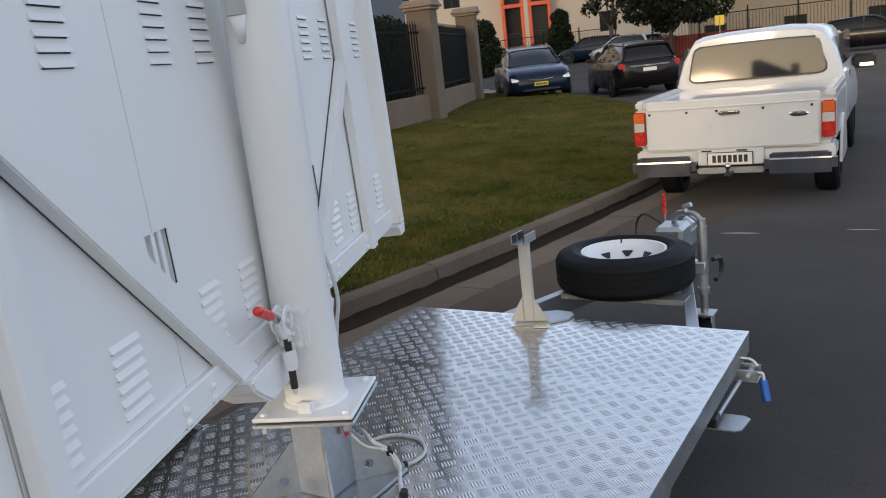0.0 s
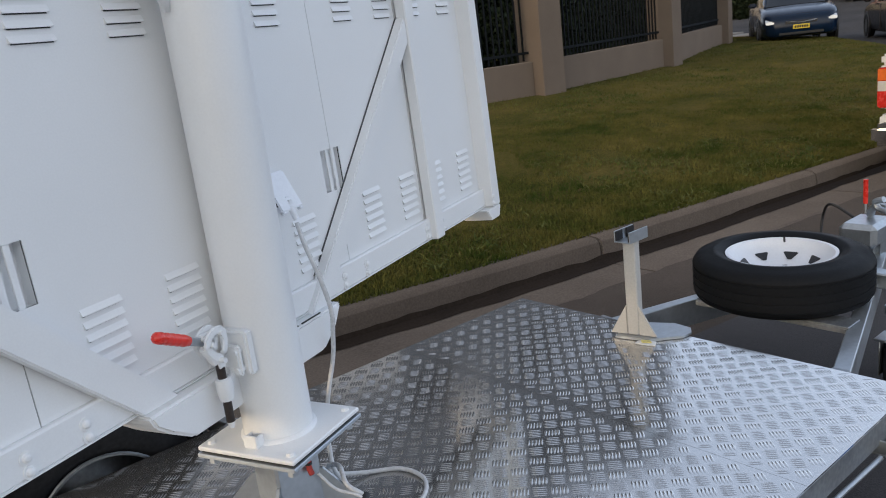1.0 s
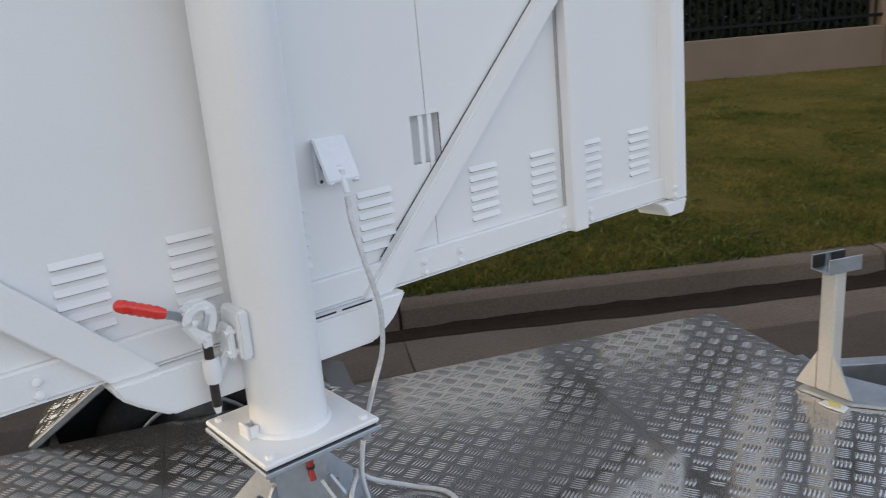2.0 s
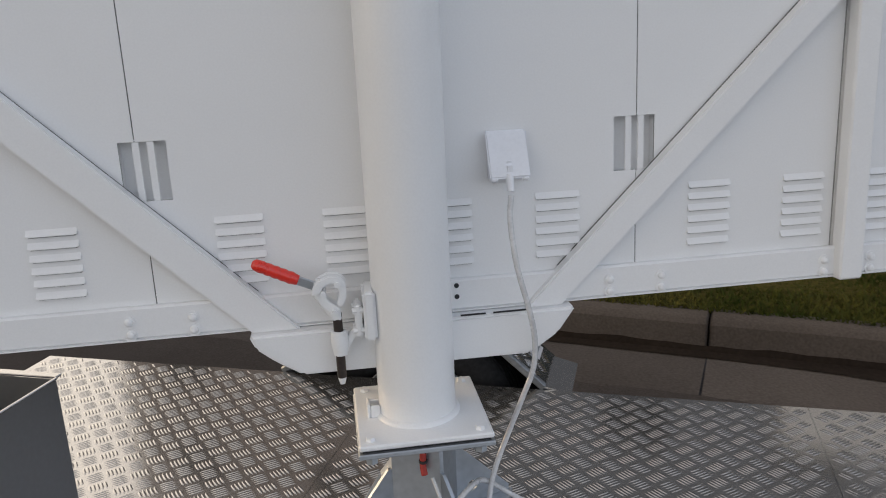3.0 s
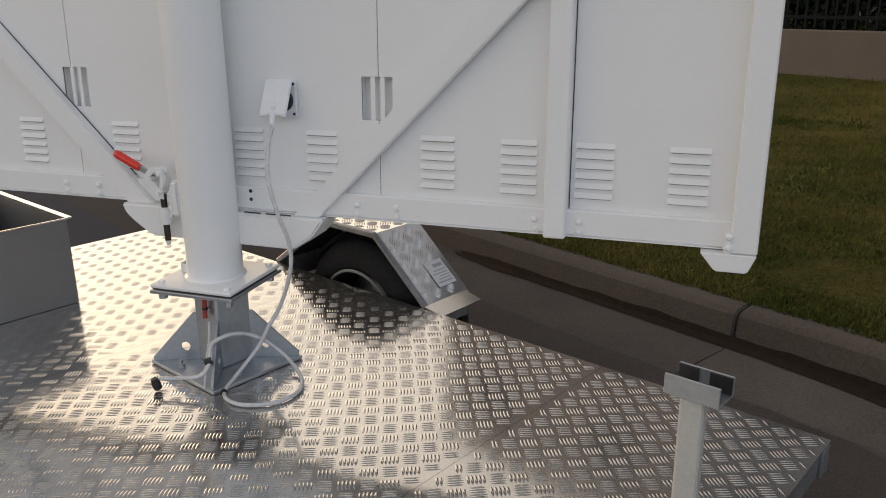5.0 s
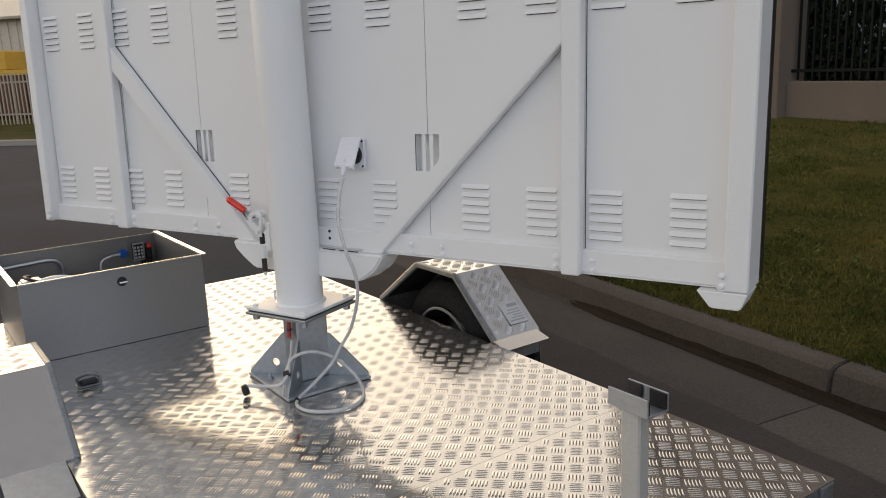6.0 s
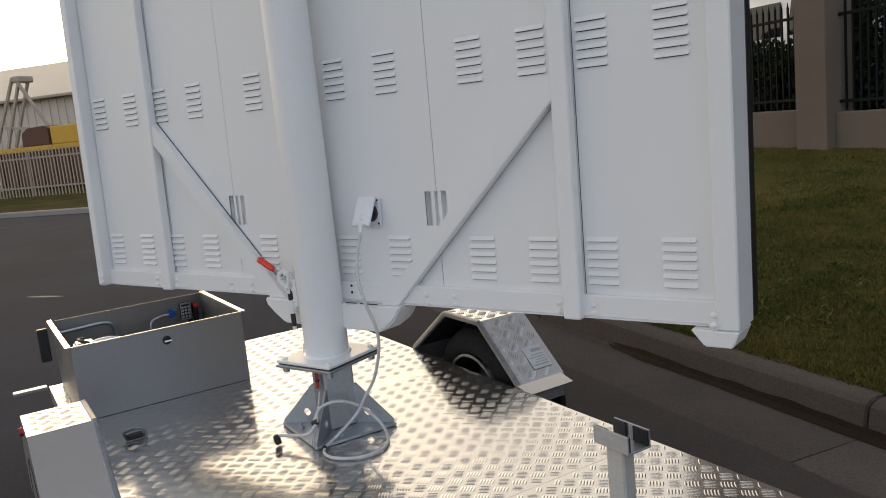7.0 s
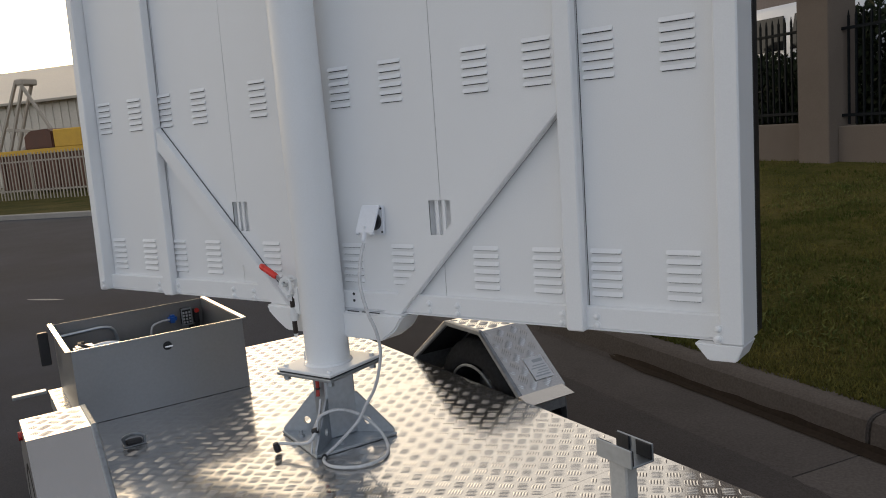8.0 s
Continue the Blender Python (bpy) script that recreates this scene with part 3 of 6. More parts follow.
for x0, x1 in zip(SEAMS, SEAMS[1:]):
    sheet = part("tread_plate", box(x0 + 0.0006, x1 - 0.0006, Y0, Y1, DECK - 0.004, DECK, 0.0), ALU, trailer, "bright aluminium tread plate sheet")
    vs, fs = tread(x0 + 0.001, x1 - 0.001, Y0 + 0.002, Y1 - 0.002, skip=((-1.44, -0.80, -0.71, -0.07), (-0.15, 0.15, -0.15, 0.15)))
    ridges = mesh_from("tread_pattern", [(x, y, z + DECK + 0.0001) for x, y, z in vs], fs, ALU, sheet, "stuff", "raised five-bar ridges")
    ridges.data.shade_smooth()
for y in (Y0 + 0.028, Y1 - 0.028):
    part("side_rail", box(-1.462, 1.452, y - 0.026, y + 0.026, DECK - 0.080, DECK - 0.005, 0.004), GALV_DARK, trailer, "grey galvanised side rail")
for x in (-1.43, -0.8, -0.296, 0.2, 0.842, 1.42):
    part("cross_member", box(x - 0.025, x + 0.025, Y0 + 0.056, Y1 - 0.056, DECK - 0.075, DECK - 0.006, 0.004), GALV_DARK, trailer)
for s, y in ((1, 0.27), (-1, -0.57)):
    apex = Vector((2.72, -0.17 + 0.035 * s, DECK - 0.085))
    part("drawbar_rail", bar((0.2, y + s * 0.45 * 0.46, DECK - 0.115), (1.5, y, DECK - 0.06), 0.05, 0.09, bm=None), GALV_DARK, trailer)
    part("drawbar_rail", bar((1.46, y + 0.01 * s, DECK - 0.085), apex, 0.05, 0.10), GALV, trailer, "galvanised drawbar rail")
part("coupling", box(2.66, 3.02, -0.22, -0.12, DECK - 0.06, DECK + 0.05, 0.02, box(2.9, 3.06, -0.21, -0.13, DECK - 0.08, DECK + 0.09, 0.03), seg=2), GALV, trailer, "cast trailer coupling head")
own = rod((2.78, -0.17, DECK + 0.05), (2.70, -0.17, DECK + 0.13), 0.012)
sweep([(2.70, -0.17, DECK + 0.13), (2.66, -0.20, DECK + 0.17), (2.60, -0.27, DECK + 0.19), (2.57, -0.33, DECK + 0.16)], 0.016, bm=own)
box(2.55, 2.75, -0.25, -0.10, DECK + 0.02, DECK + 0.12, 0.02, own)
part("handbrake_lever", own, GALV, trailer, "galvanised handbrake lever and coupling cover")
part("breakaway_cable", sweep([(2.70, -0.12, DECK + 0.1), (2.66, -0.03, DECK + 0.17), (2.76, 0.05, DECK + 0.1), (2.72, 0.04, DECK), (2.66, -0.04, DECK + 0.02)], 0.006), BLACK, trailer, "black looped cable")
own = rod((2.95, -0.05, DECK - 0.02), (2.95, -0.05, DECK + 0.11), 0.005)
part("marker_stick", own, GALV, trailer)
part("marker_tip", rod((2.95, -0.05, DECK + 0.11), (2.95, -0.05, DECK + 0.22), 0.010), RED, trailer, "red plastic marker tip")
# jockey wheel on the road side of the drawbar
JX, JY = 2.33, -0.405
JD = road_z((KB.inverted() @ TR @ Vector((JX, JY, 0))).x)
own = rod((JX, JY, 0.16), (JX, JY, 0.55), 0.018, seg=20)
rod((JX, JY, 0.30), (JX, JY, 0.63), 0.0235, seg=20, bm=own)
rod((JX, JY, 0.30), (JX, JY, 0.33), 0.029, seg=20, bm=own)
box(JX - 0.035, JX + 0.035, JY - 0.02, JY + 0.17, 0.40, 0.46, 0.006, own)
rod((JX, JY, 0.63), (JX, JY, 0.665), 0.020, bm=own)
sweep([(JX, JY, 0.66), (JX + 0.01, JY + 0.03, 0.685), (JX + 0.03, JY + 0.07, 0.69), (JX + 0.03, JY + 0.085, 0.715), (JX + 0.02, JY + 0.05, 0.73)], 0.012, bm=own)
for s in (-1, 1):
    box(JX - 0.03, JX + 0.03, JY + s * 0.036 - 0.003, JY + s * 0.036 + 0.003, 0.08 + JD, 0.20, 0.002, own)
box(JX - 0.05, JX + 0.05, JY - 0.05, JY + 0.05, 0.195, 0.205, 0.002, own)
jockey = part("jockey_stand", own, GALV, trailer, "galvanised jockey stand", True, 40)
part("jockey_wheel", lathe([(0, -0.028), (0.07, -0.028), (0.10, -0.024), (0.108, 0), (0.10, 0.024), (0.07, 0.028), (0, 0.028)], 28, m=pose(JX, JY, 0.106 + JD, 90, 0, 20)), RUBBER, jockey, "black rubber jockey wheel", True, 40)
part("clamp_handle", sweep([(JX + 0.03, JY - 0.04, 0.46), (JX + 0.09, JY - 0.06, 0.45), (JX + 0.10, JY - 0.06, 0.38), (JX + 0.03, JY - 0.05, 0.36)], 0.012), BLACK, jockey, "black clamp handle")
# tread plate cradle under the spare wheel
own = box(1.835, 1.925, -0.450, 0.118, DECK - 0.034, DECK - 0.0275, 0.002, box(2.15, 2.27, -0.33, -0.01, DECK - 0.034, DECK - 0.0275, 0.002))
box(1.835, 1.840, -0.450, 0.118, DECK - 0.052, DECK - 0.034, 0.002, own)
part("wheel_cradle", own, GALV_DARK, trailer, "galvanised folded cradle strips")
# winding leg brackets and blue handle under the road-side edge
own = box(1.235, 1.305, -0.880, -0.79, 0.338, 0.344, 0.002)
for x in (1.235, 1.299):
    box(x, x + 0.006, -0.880, -0.79, 0.344, 0.382, 0.002, own)
rod((1.20, -0.85, 0.365), (1.345, -0.85, 0.365), 0.009, bm=own)
sweep([(1.30, -0.80, 0.40), (1.305, -0.845, 0.395), (1.30, -0.87, 0.375)], 0.006, bm=own)
sweep([(1.26, -0.85, 0.36), (1.275, -0.885, 0.36), (1.262, -0.895, 0.335)], 0.007, bm=own)
stay = part("stay_bracket", own, GALV, trailer, "galvanised stabiliser bracket")
part("stay_handle", rod((1.262, -0.893, 0.34), (1.240, -0.908, 0.275), 0.014), BLUE, stay, "blue plastic handle")
part("stay_rod", rod((1.20, -0.83, 0.355), (0.90, -0.815, 0.345), 0.007), GALV, trailer)
part("stay_foot", prism([(0.88, -0.78), (0.885, -0.875), (0.90, -0.895), (0.985, -0.905), (1.0, -0.885), (1.0, -0.78)], 0.322, 0.327, "z", 0.001), GALV, trailer, "galvanised folding foot plate")
part("stay_hinge", box(0.885, 0.935, -0.825, -0.79, 0.328, 0.36, 0.004), BLACK, trailer)
for ob in trailer.children:
    if ob.name.startswith("stay_"):
        ob.location.y += 0.032


def wheel(parent, m, dia=0.60, width=0.185, rim=0.19, label="black tyre", paint=RIM_WHITE, holes=8, rubber=RUBBER):
    """A tyre with shoulder, side wall and tread grooves, on a pressed steel rim with slots."""
    r, w = dia / 2, width / 2
    prof = [(rim + 0.004, -w * 0.78), (rim + 0.02, -w * 0.95), (rim + 0.055, -w * 1.0), (r - 0.035, -w * 0.93), (r - 0.012, -w * 0.80), (r - 0.002, -w * 0.62)]
    for k in (-0.42, -0.14, 0.14, 0.42):
        prof += [(r, (k - 0.05) * w * 1.2), (r - 0.004, (k - 0.045) * w * 1.2), (r - 0.004, (k + 0.045) * w * 1.2), (r, (k + 0.05) * w * 1.2)]
    prof += [(r - 0.002, w * 0.62), (r - 0.012, w * 0.80), (r - 0.035, w * 0.93), (rim + 0.055, w * 1.0), (rim + 0.052, w * 1.02), (rim + 0.04, w * 1.02), (rim + 0.037, w),
             (rim + 0.02, w * 0.95), (rim + 0.004, w * 0.78), (rim - 0.004, w * 0.6), (rim - 0.004, -w * 0.6), (rim + 0.004, -w * 0.78)]
    t = part("tyre", lathe(prof, 56), rubber, parent, label, True, 50)
    t.matrix_local = m
    prof = [(rim + 0.006, w * 0.80), (rim + 0.008, w * 0.88), (rim - 0.004, w * 0.86), (rim - 0.012, w * 0.70), (rim - 0.018, w * 0.60), (rim - 0.028, w * 0.50), (0.098, w * 0.02),
            (0.082, w * -0.04), (0.045, w * -0.02), (0.040, w * 0.10), (0.030, w * 0.16), (0.0, w * 0.17)]
    rr = part("rim", lathe(prof, 48), paint, t, "white pressed steel rim" if paint is RIM_WHITE else "", True, 50)
    tri = prism([(-0.007, -0.019), (0.007, -0.019), (0.027, 0.013), (0.022, 0.017), (-0.022, 0.017), (-0.027, 0.013)], -0.001, 0.001, "z", 0.0005)
    me = bpy.data.meshes.new("rim_slot")
    tri.to_mesh(me)
    tri.free()
    me.materials.append(BLACK)
    for k in range(holes):
        shared("rim_slot", me, pose(0, 0, 0, 0, 0, 360 / holes * k) @ pose(0, (rim - 0.028 + 0.098) / 2, w * 0.26 + 0.0035, 0, 0, 0) @ pose(0, 0, 0, math.degrees(math.atan2(0.48 * w, rim - 0.126)), 0, 0), t)
    for k in range(5):
        a = 2 * math.pi * k / 5
        part("wheel_nut", rod((0.052 * math.cos(a), 0.052 * math.sin(a), w * -0.03), (0.052 * math.cos(a), 0.052 * math.sin(a), w * 0.14), 0.009, seg=6), CHROME, t)
    return t


def fender(side):
    """A three-sided tread plate mudguard over the wheel, open to the deck; side 1 is the kerb's."""
    yi, yo = (0.668, 0.890) if side > 0 else (-0.748, -0.948)
    lo, hi = min(yi, yo), max(yi, yo)
    if side > 0:
        pts = [(0.165, DECK + 0.005), (-0.075, 0.662), (-0.335, 0.662), (-0.64, DECK + 0.005)]
    else:
        pts = [(0.115, DECK + 0.005), (-0.146, 0.645), (-0.392, 0.645), (-0.66, DECK + 0.005)]
    front, rear = pts[0][0], pts[3][0]
    axle = (front + rear) / 2 + 0.018
    names = ("front_slope", "top_plate", "rear_slope")
    outer = prism([(p[0], p[1] - 0.003) for p in pts] + [(rear, 0.30), (front + 0.005, 0.30)], (yo - 0.004) if side > 0 else yo, yo if side > 0 else yo + 0.004, "y")
    fd = part("mudguard", outer, ALU_SHEET, trailer, "folded aluminium tread plate mudguard")
    for k, nm in enumerate(names):
        (xa, za), (xb, zb) = pts[k], pts[k + 1]
        length = math.hypot(xb - xa, zb - za)
        ang = math.degrees(math.atan2(zb - za, xb - xa))
        # local x along the plate, local z outwards
        m = pose(xa, 0, za) @ pose(0, 0, 0, 0, -ang, 0) @ pose(0, 0, 0, 180, 0, 0)
        own = box(0, length, -hi, -lo, -0.003, 0, 0.0)
        pl = part(nm, own, ALU, fd)
        pl.matrix_local = m
        ln = part("black_liner", box(0.004, length - 0.004, -hi + 0.004, -lo - 0.004, -0.007, -0.0035), LINER_SHADE, fd)
        ln.matrix_local = m
        vs, fs = tread(0.004, length - 0.004, -hi + 0.012, -lo - 0.012, h=0.0026 if side > 0 else (0.0016 if k == 1 else 0.0006))
        rg = mesh_from("tread_pattern", [(x, y, z + 0.0001) for x, y, z in vs], fs, ALU, fd, "stuff")
        rg.data.shade_smooth()
        rg.matrix_local = m
        lip = box(0, length, (-lo - 0.016) if side > 0 else (-hi - 0.003), (-lo + 0.003) if side > 0 else (-hi + 0.016), -0.018, 0.004, 0.004)
        lp = part("edge_lip", lip, GALV_DARK, fd, "folded edge lip")
        lp.matrix_local = m
    # this black sheet and the tyre carry the shade inside the arch as colour
    inner = prism([(p[0] * 0.96 - 0.01, p[1] - 0.02) for p in pts] + [(rear + 0.03, 0.32), (front - 0.015, 0.32)], yo - side * 0.012 - 0.002, yo - side * 0.012 + 0.002, "y")
    part("black_liner", inner, LINER_SHADE, fd, "matt black inner sheet with the arch's shade in its colour")
    wheel(fd, pose(axle, (yi + yo) / 2 + side * 0.015, 0.295, -90 * side, 0, 0), 0.59, 0.17, 0.18, "black trailer tyre", GALV_DARK, 8, LINER_SHADE)
    for xa, xb in ((rear, rear + 0.006), (front - 0.005, front + 0.001)):
        part("end_plate", box(xa, xb, lo + 0.004, hi - 0.005, 0.36, DECK + 0.004), GALV_DARK, fd)
    own = lathe([(0.182, -0.004), (0.190, -0.005), (0.192, 0.0), (0.188, 0.004), (0.182, 0.004), (0.182, -0.004)], 40, m=pose(axle, (yi + yo) / 2 - side * 0.072, 0.295, 90, 0, 0))
    part("rim_edge", own, GALV_DARK, fd, "galvanised inner rim edge", True, 40)
    tagged(fd, "")
    return fd


kerb_fd = fender(1)
road_fd = fender(-1)
part("foot_bracket", prism([(0.115, DECK + 0.008), (0.285, DECK - 0.025), (0.282, DECK - 0.030), (0.110, DECK + 0.003)], -0.945, -0.786, "y"), GALV, road_fd, "galvanised foot flange")
part("foot_bracket", prism([(0.165, DECK + 0.009), (0.236, DECK - 0.010), (0.233, DECK - 0.015), (0.160, DECK + 0.004)], 0.664, 0.875, "y"), ALU, kerb_fd, "bright aluminium foot flange")
# the printed maker's plate riveted on the front slope
ml = pose(0.17, 0, DECK + 0.005) @ pose(0, 0, 0, 0, -math.degrees(math.atan2(0.657 - DECK - 0.005, -0.245)), 0) @ pose(0, 0, 0, 180, 0, 0)
lab = part("rating_plate", box(0.05, 0.155, -0.865, -0.775, 0.0016, 0.0026, 0.0004), LABEL, kerb_fd, "small printed metal rating plate")
lab.matrix_local = ml
own = bmesh.new()
for k, (a, b) in enumerate(((0.062, 0.068), (0.075, 0.079), (0.086, 0.090), (0.098, 0.102), (0.110, 0.114), (0.126, 0.140))):
    box(a, b, -0.857, -0.785 - 0.012 * (k % 3), 0.0027, 0.0031, 0, own)
tx = part("print_bars", own, GALV, kerb_fd)
tx.matrix_local = ml
part("side_marker", rod((-0.345, -0.948, 0.605), (-0.345, -0.960, 0.605), 0.015), LAMP_RED, road_fd, "small red marker lamp")

# the pedestal that carries the mast
own = box(-0.055, 0.055, -0.055, 0.055, DECK + 0.010, 0.688, 0.006)
ped = part("pedestal", own, GALV, trailer, "galvanised square pedestal with gussets")
part("base_plate", box(-0.155, 0.155, -0.15, 0.15, DECK + 0.0015, DECK + 0.012, 0.002), GALV, ped)
def holed_fin(poly, hole, r, thick):
    """An upright plate in the x-z plane with one round hole in it."""
    own = bmesh.new()
    edges = []
    for ring in (poly, [(hole[0] + r * math.cos(2 * math.pi * i / 20), hole[1] + r * math.sin(2 * math.pi * i / 20)) for i in range(20)]):
        vs = [own.verts.new((x, -thick / 2, z)) for x, z in ring]
        edges += [own.edges.new((vs[i], vs[(i + 1) % len(vs)])) for i in range(len(vs))]
    bmesh.ops.triangle_fill(own, edges=edges, use_beauty=True)
    out = bmesh.ops.extrude_face_region(own, geom=own.faces[:])
    for v in out["geom"]:
        if isinstance(v, bmesh.types.BMVert):
            v.co.y += thick
    bmesh.ops.recalc_face_normals(own, faces=own.faces[:])
    return own


for k in range(4):
    own = holed_fin([(0.070, DECK + 0.0125), (0.205, DECK + 0.0125), (0.205, DECK + 0.024), (0.081, 0.602), (0.070, 0.602)], (0.112, 0.498), 0.013, 0.007)
    own.transform(pose(0, 0, 0, 0, 0, 45 + 90 * k))
    part("gusset_fin", own, GALV, ped, "galvanised corner gusset with a round hole")
for k in range(4):
    own = rod((0.120, -0.045, DECK + 0.012), (0.120, -0.045, DECK + 0.022), 0.011, seg=6)
    rod((0.120, -0.045, DECK + 0.022), (0.120, -0.045, DECK + 0.034), 0.006, seg=10, bm=own)
    own.transform(pose(0, 0, 0, 0, 0, 90 * k))
    part("anchor_bolt", own, GALV, ped)
part("red_lead", sweep([(0.018, -0.064, 0.690), (0.020, -0.066, 0.660), (0.019, -0.067, 0.625), (0.022, -0.070, 0.606)], 0.0065, 10), RUST, ped, "dull red earth lead", True)
for z in (0.668, 0.633):
    part("lead_tie", rod((0.0195, -0.066, z - 0.003), (0.0195, -0.066, z + 0.003), 0.0085, seg=10), BLACK, ped)


# ---- the message board and its mast ----
board = thing("message_board", "white-painted back of a large message board on a round mast", "sign board")
LEAN = 1.6
BM = pose(0, 0, 1.25, -LEAN, 0, 0) @ pose(0, 0, -1.25)
XL, XR, ZB, ZT = -1.398, 1.396, 0.888, 2.62
MX, MY = 0.004, -0.085


def on_board(ob):
    ob.matrix_local = BM @ ob.matrix_local
    return ob


VENTS = [(0.430, 0.514, 1.144, 1.252), (-0.506, -0.421, 1.150, 1.260)]
for x0, x1 in ((XL + 0.0475, -0.949), (-0.946, -0.889), (-0.886, -0.4771), (-0.4751, 0.4756), (0.4776, 0.909), (0.912, 0.965), (0.968, XR - 0.03)):
    on_board(part("back_panel", plate_with_holes(x0, x1, ZB + 0.03, ZT - 0.03, 0.0, 0.002, VENTS), WHITE, board, "white sheet metal back panel"))
on_board(part("panel_backing", plate_with_holes(XL + 0.02, XR - 0.02, ZB + 0.02, ZT - 0.02, 0.003, 0.005, VENTS), BLACK, board))
for h in VENTS:
    own = box(h[0] - 0.004, h[1] + 0.004, 0.030, 0.032, h[2] - 0.004, h[3] + 0.004)
    for x in (h[0] - 0.004, h[1] + 0.002):
        box(x, x + 0.002, 0.002, 0.031, h[2] - 0.004, h[3] + 0.004, 0, own)
    for z in (h[2] - 0.004, h[3] + 0.002):
        box(h[0], h[1], 0.002, 0.031, z, z + 0.002, 0, own)
    vent = on_board(part("vent", own, WHITE, board, "recessed vent with three slots"))
    for k in (0.36, 0.67):
        x = h[0] + (h[1] - h[0]) * k
        p = part("vent_bar", box(x - 0.0065, x + 0.0065, 0.001, 0.006, h[2], h[3], 0.001), WHITE, vent)

# pressed louvres: each a hood, open below
own = bmesh.new()
W, H, D = 0.090, 0.0130, 0.0062
vs = [own.verts.new(p) for p in ((0, 0, H), (W, 0, H), (0, -D, 0.002), (W, -D, 0.002), (0, 0, 0), (W, 0, 0), (0.006, -D, 0.0), (W - 0.006, -D, 0.0))]
own.faces.new((vs[0], vs[2], vs[3], vs[1]))
own.faces.new((vs[2], vs[6], vs[7], vs[3]))
own.faces.new((vs[0], vs[4], vs[6], vs[2]))
own.faces.new((vs[1], vs[3], vs[7], vs[5]))
louvre_me = bpy.data.meshes.new("louvre")
own.to_mesh(louvre_me)
own.free()
louvre_me.materials.append(WHITE)
# a dark strip on the uncut sheet stands for the shade under each hood
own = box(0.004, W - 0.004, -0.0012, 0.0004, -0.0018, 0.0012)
louvre_shade_me = bpy.data.meshes.new("louvre_slot")
own.to_mesh(louvre_shade_me)
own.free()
louvre_shade_me.materials.append(DARK_STEEL)
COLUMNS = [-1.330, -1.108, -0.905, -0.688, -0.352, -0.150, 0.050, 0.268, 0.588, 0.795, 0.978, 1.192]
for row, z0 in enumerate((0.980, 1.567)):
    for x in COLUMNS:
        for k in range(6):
            for nm, me in (("louvre", louvre_me), ("louvre_slot", louvre_shade_me)):
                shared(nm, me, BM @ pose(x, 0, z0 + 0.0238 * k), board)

# frame: rails, posts, braces
FY = -0.052
on_board(part("bottom_rail", box(XL + 0.006, XR - 0.006, FY + 0.034, 0.0, ZB + 0.002, 0.953, 0.004), WHITE, board, "white folded bottom rail"))
on_board(part("bottom_edge", box(XL + 0.006, XR - 0.006, FY + 0.030, 0.072, ZB, ZB + 0.0018, 0), WHITE, board))
on_board(part("top_rail", box(XL, XR, FY, 0.07, ZT - 0.05, ZT, 0.004), WHITE, board))
on_board(part("side_frame", box(XR - 0.058, XR, FY, 0.075, ZB - 0.002, ZT - 0.051, 0.004), WHITE, board, "white folded side frame"))
on_board(part("side_frame", box(XL, XL + 0.044, FY, 0.075, ZB - 0.002, ZT - 0.051, 0.004), WHITE, board, "white folded side frame"))
own = box(XL, XR, 0.076, 0.122, ZB + 0.004, ZT, 0.003)
on_board(part("display", own, LED, board, "black display face"))
for s, xa, xb in ((1, 0.912, 0.965), (-1, -0.946, -0.889)):
    on_board(part("post", box(xa, xb, -0.040, -0.0045, ZB - 0.004, ZT - 0.052, 0.004), WHITE, board, "white box-section post"))
    x1 = 0.914 if s > 0 else 0.891
    lo, hi = (0.575, 0.650) if s > 0 else (0.585, 0.676)
    own = prism([(s * (0.885 - hi), 0.885), (s * (0.885 - lo), 0.885), (s * x1, lo + x1), (s * x1, hi + x1)], -0.034, -0.0035, "y", 0.003)
    on_board(part("brace", own, WHITE, board, "white diagonal brace"))
    # an added grey strip paints the shade line in the gap behind the brace
    lo, hi = lo + 0.002, hi - 0.0005
    own = prism([(s * (0.960 - hi), 0.960), (s * (0.960 - lo), 0.960), (s * x1, lo + x1), (s * x1, hi + x1)], -0.0034, -0.0002, "y")
    on_board(part("gasket", own, GAP_SHADE, board, "grey strip drawing the shade in the gap behind the brace"))
own = prism([(-0.308, ZB - 0.002), (0.335, ZB - 0.002), (0.298, 0.835), (0.240, 0.796), (-0.212, 0.798), (-0.262, 0.830), (-0.296, 0.858)], FY - 0.002, 0.05, "y", 0.006)
on_board(part("mast_channel", own, WHITE, board, "white folded channel across the mast"))
for x0, x1 in ((0.10, 0.15), (0.165, 0.24)):
    on_board(part("channel_slit", box(x0, x1, FY - 0.0045, FY - 0.0015, ZB + 0.001, ZB + 0.004), DARK_STEEL, board))
for s, xa, xb in ((1, 1.274, 1.396),):
    poly = [(xa, ZB - 0.003), (xb, ZB - 0.003), (xb - 0.018, ZB - 0.045), (xa + 0.035 if s > 0 else xa + 0.03, ZB - 0.045)]
    on_board(part("corner_foot", prism(poly, FY, 0.06, "y", 0.003), WHITE, board, "white folded corner foot"))
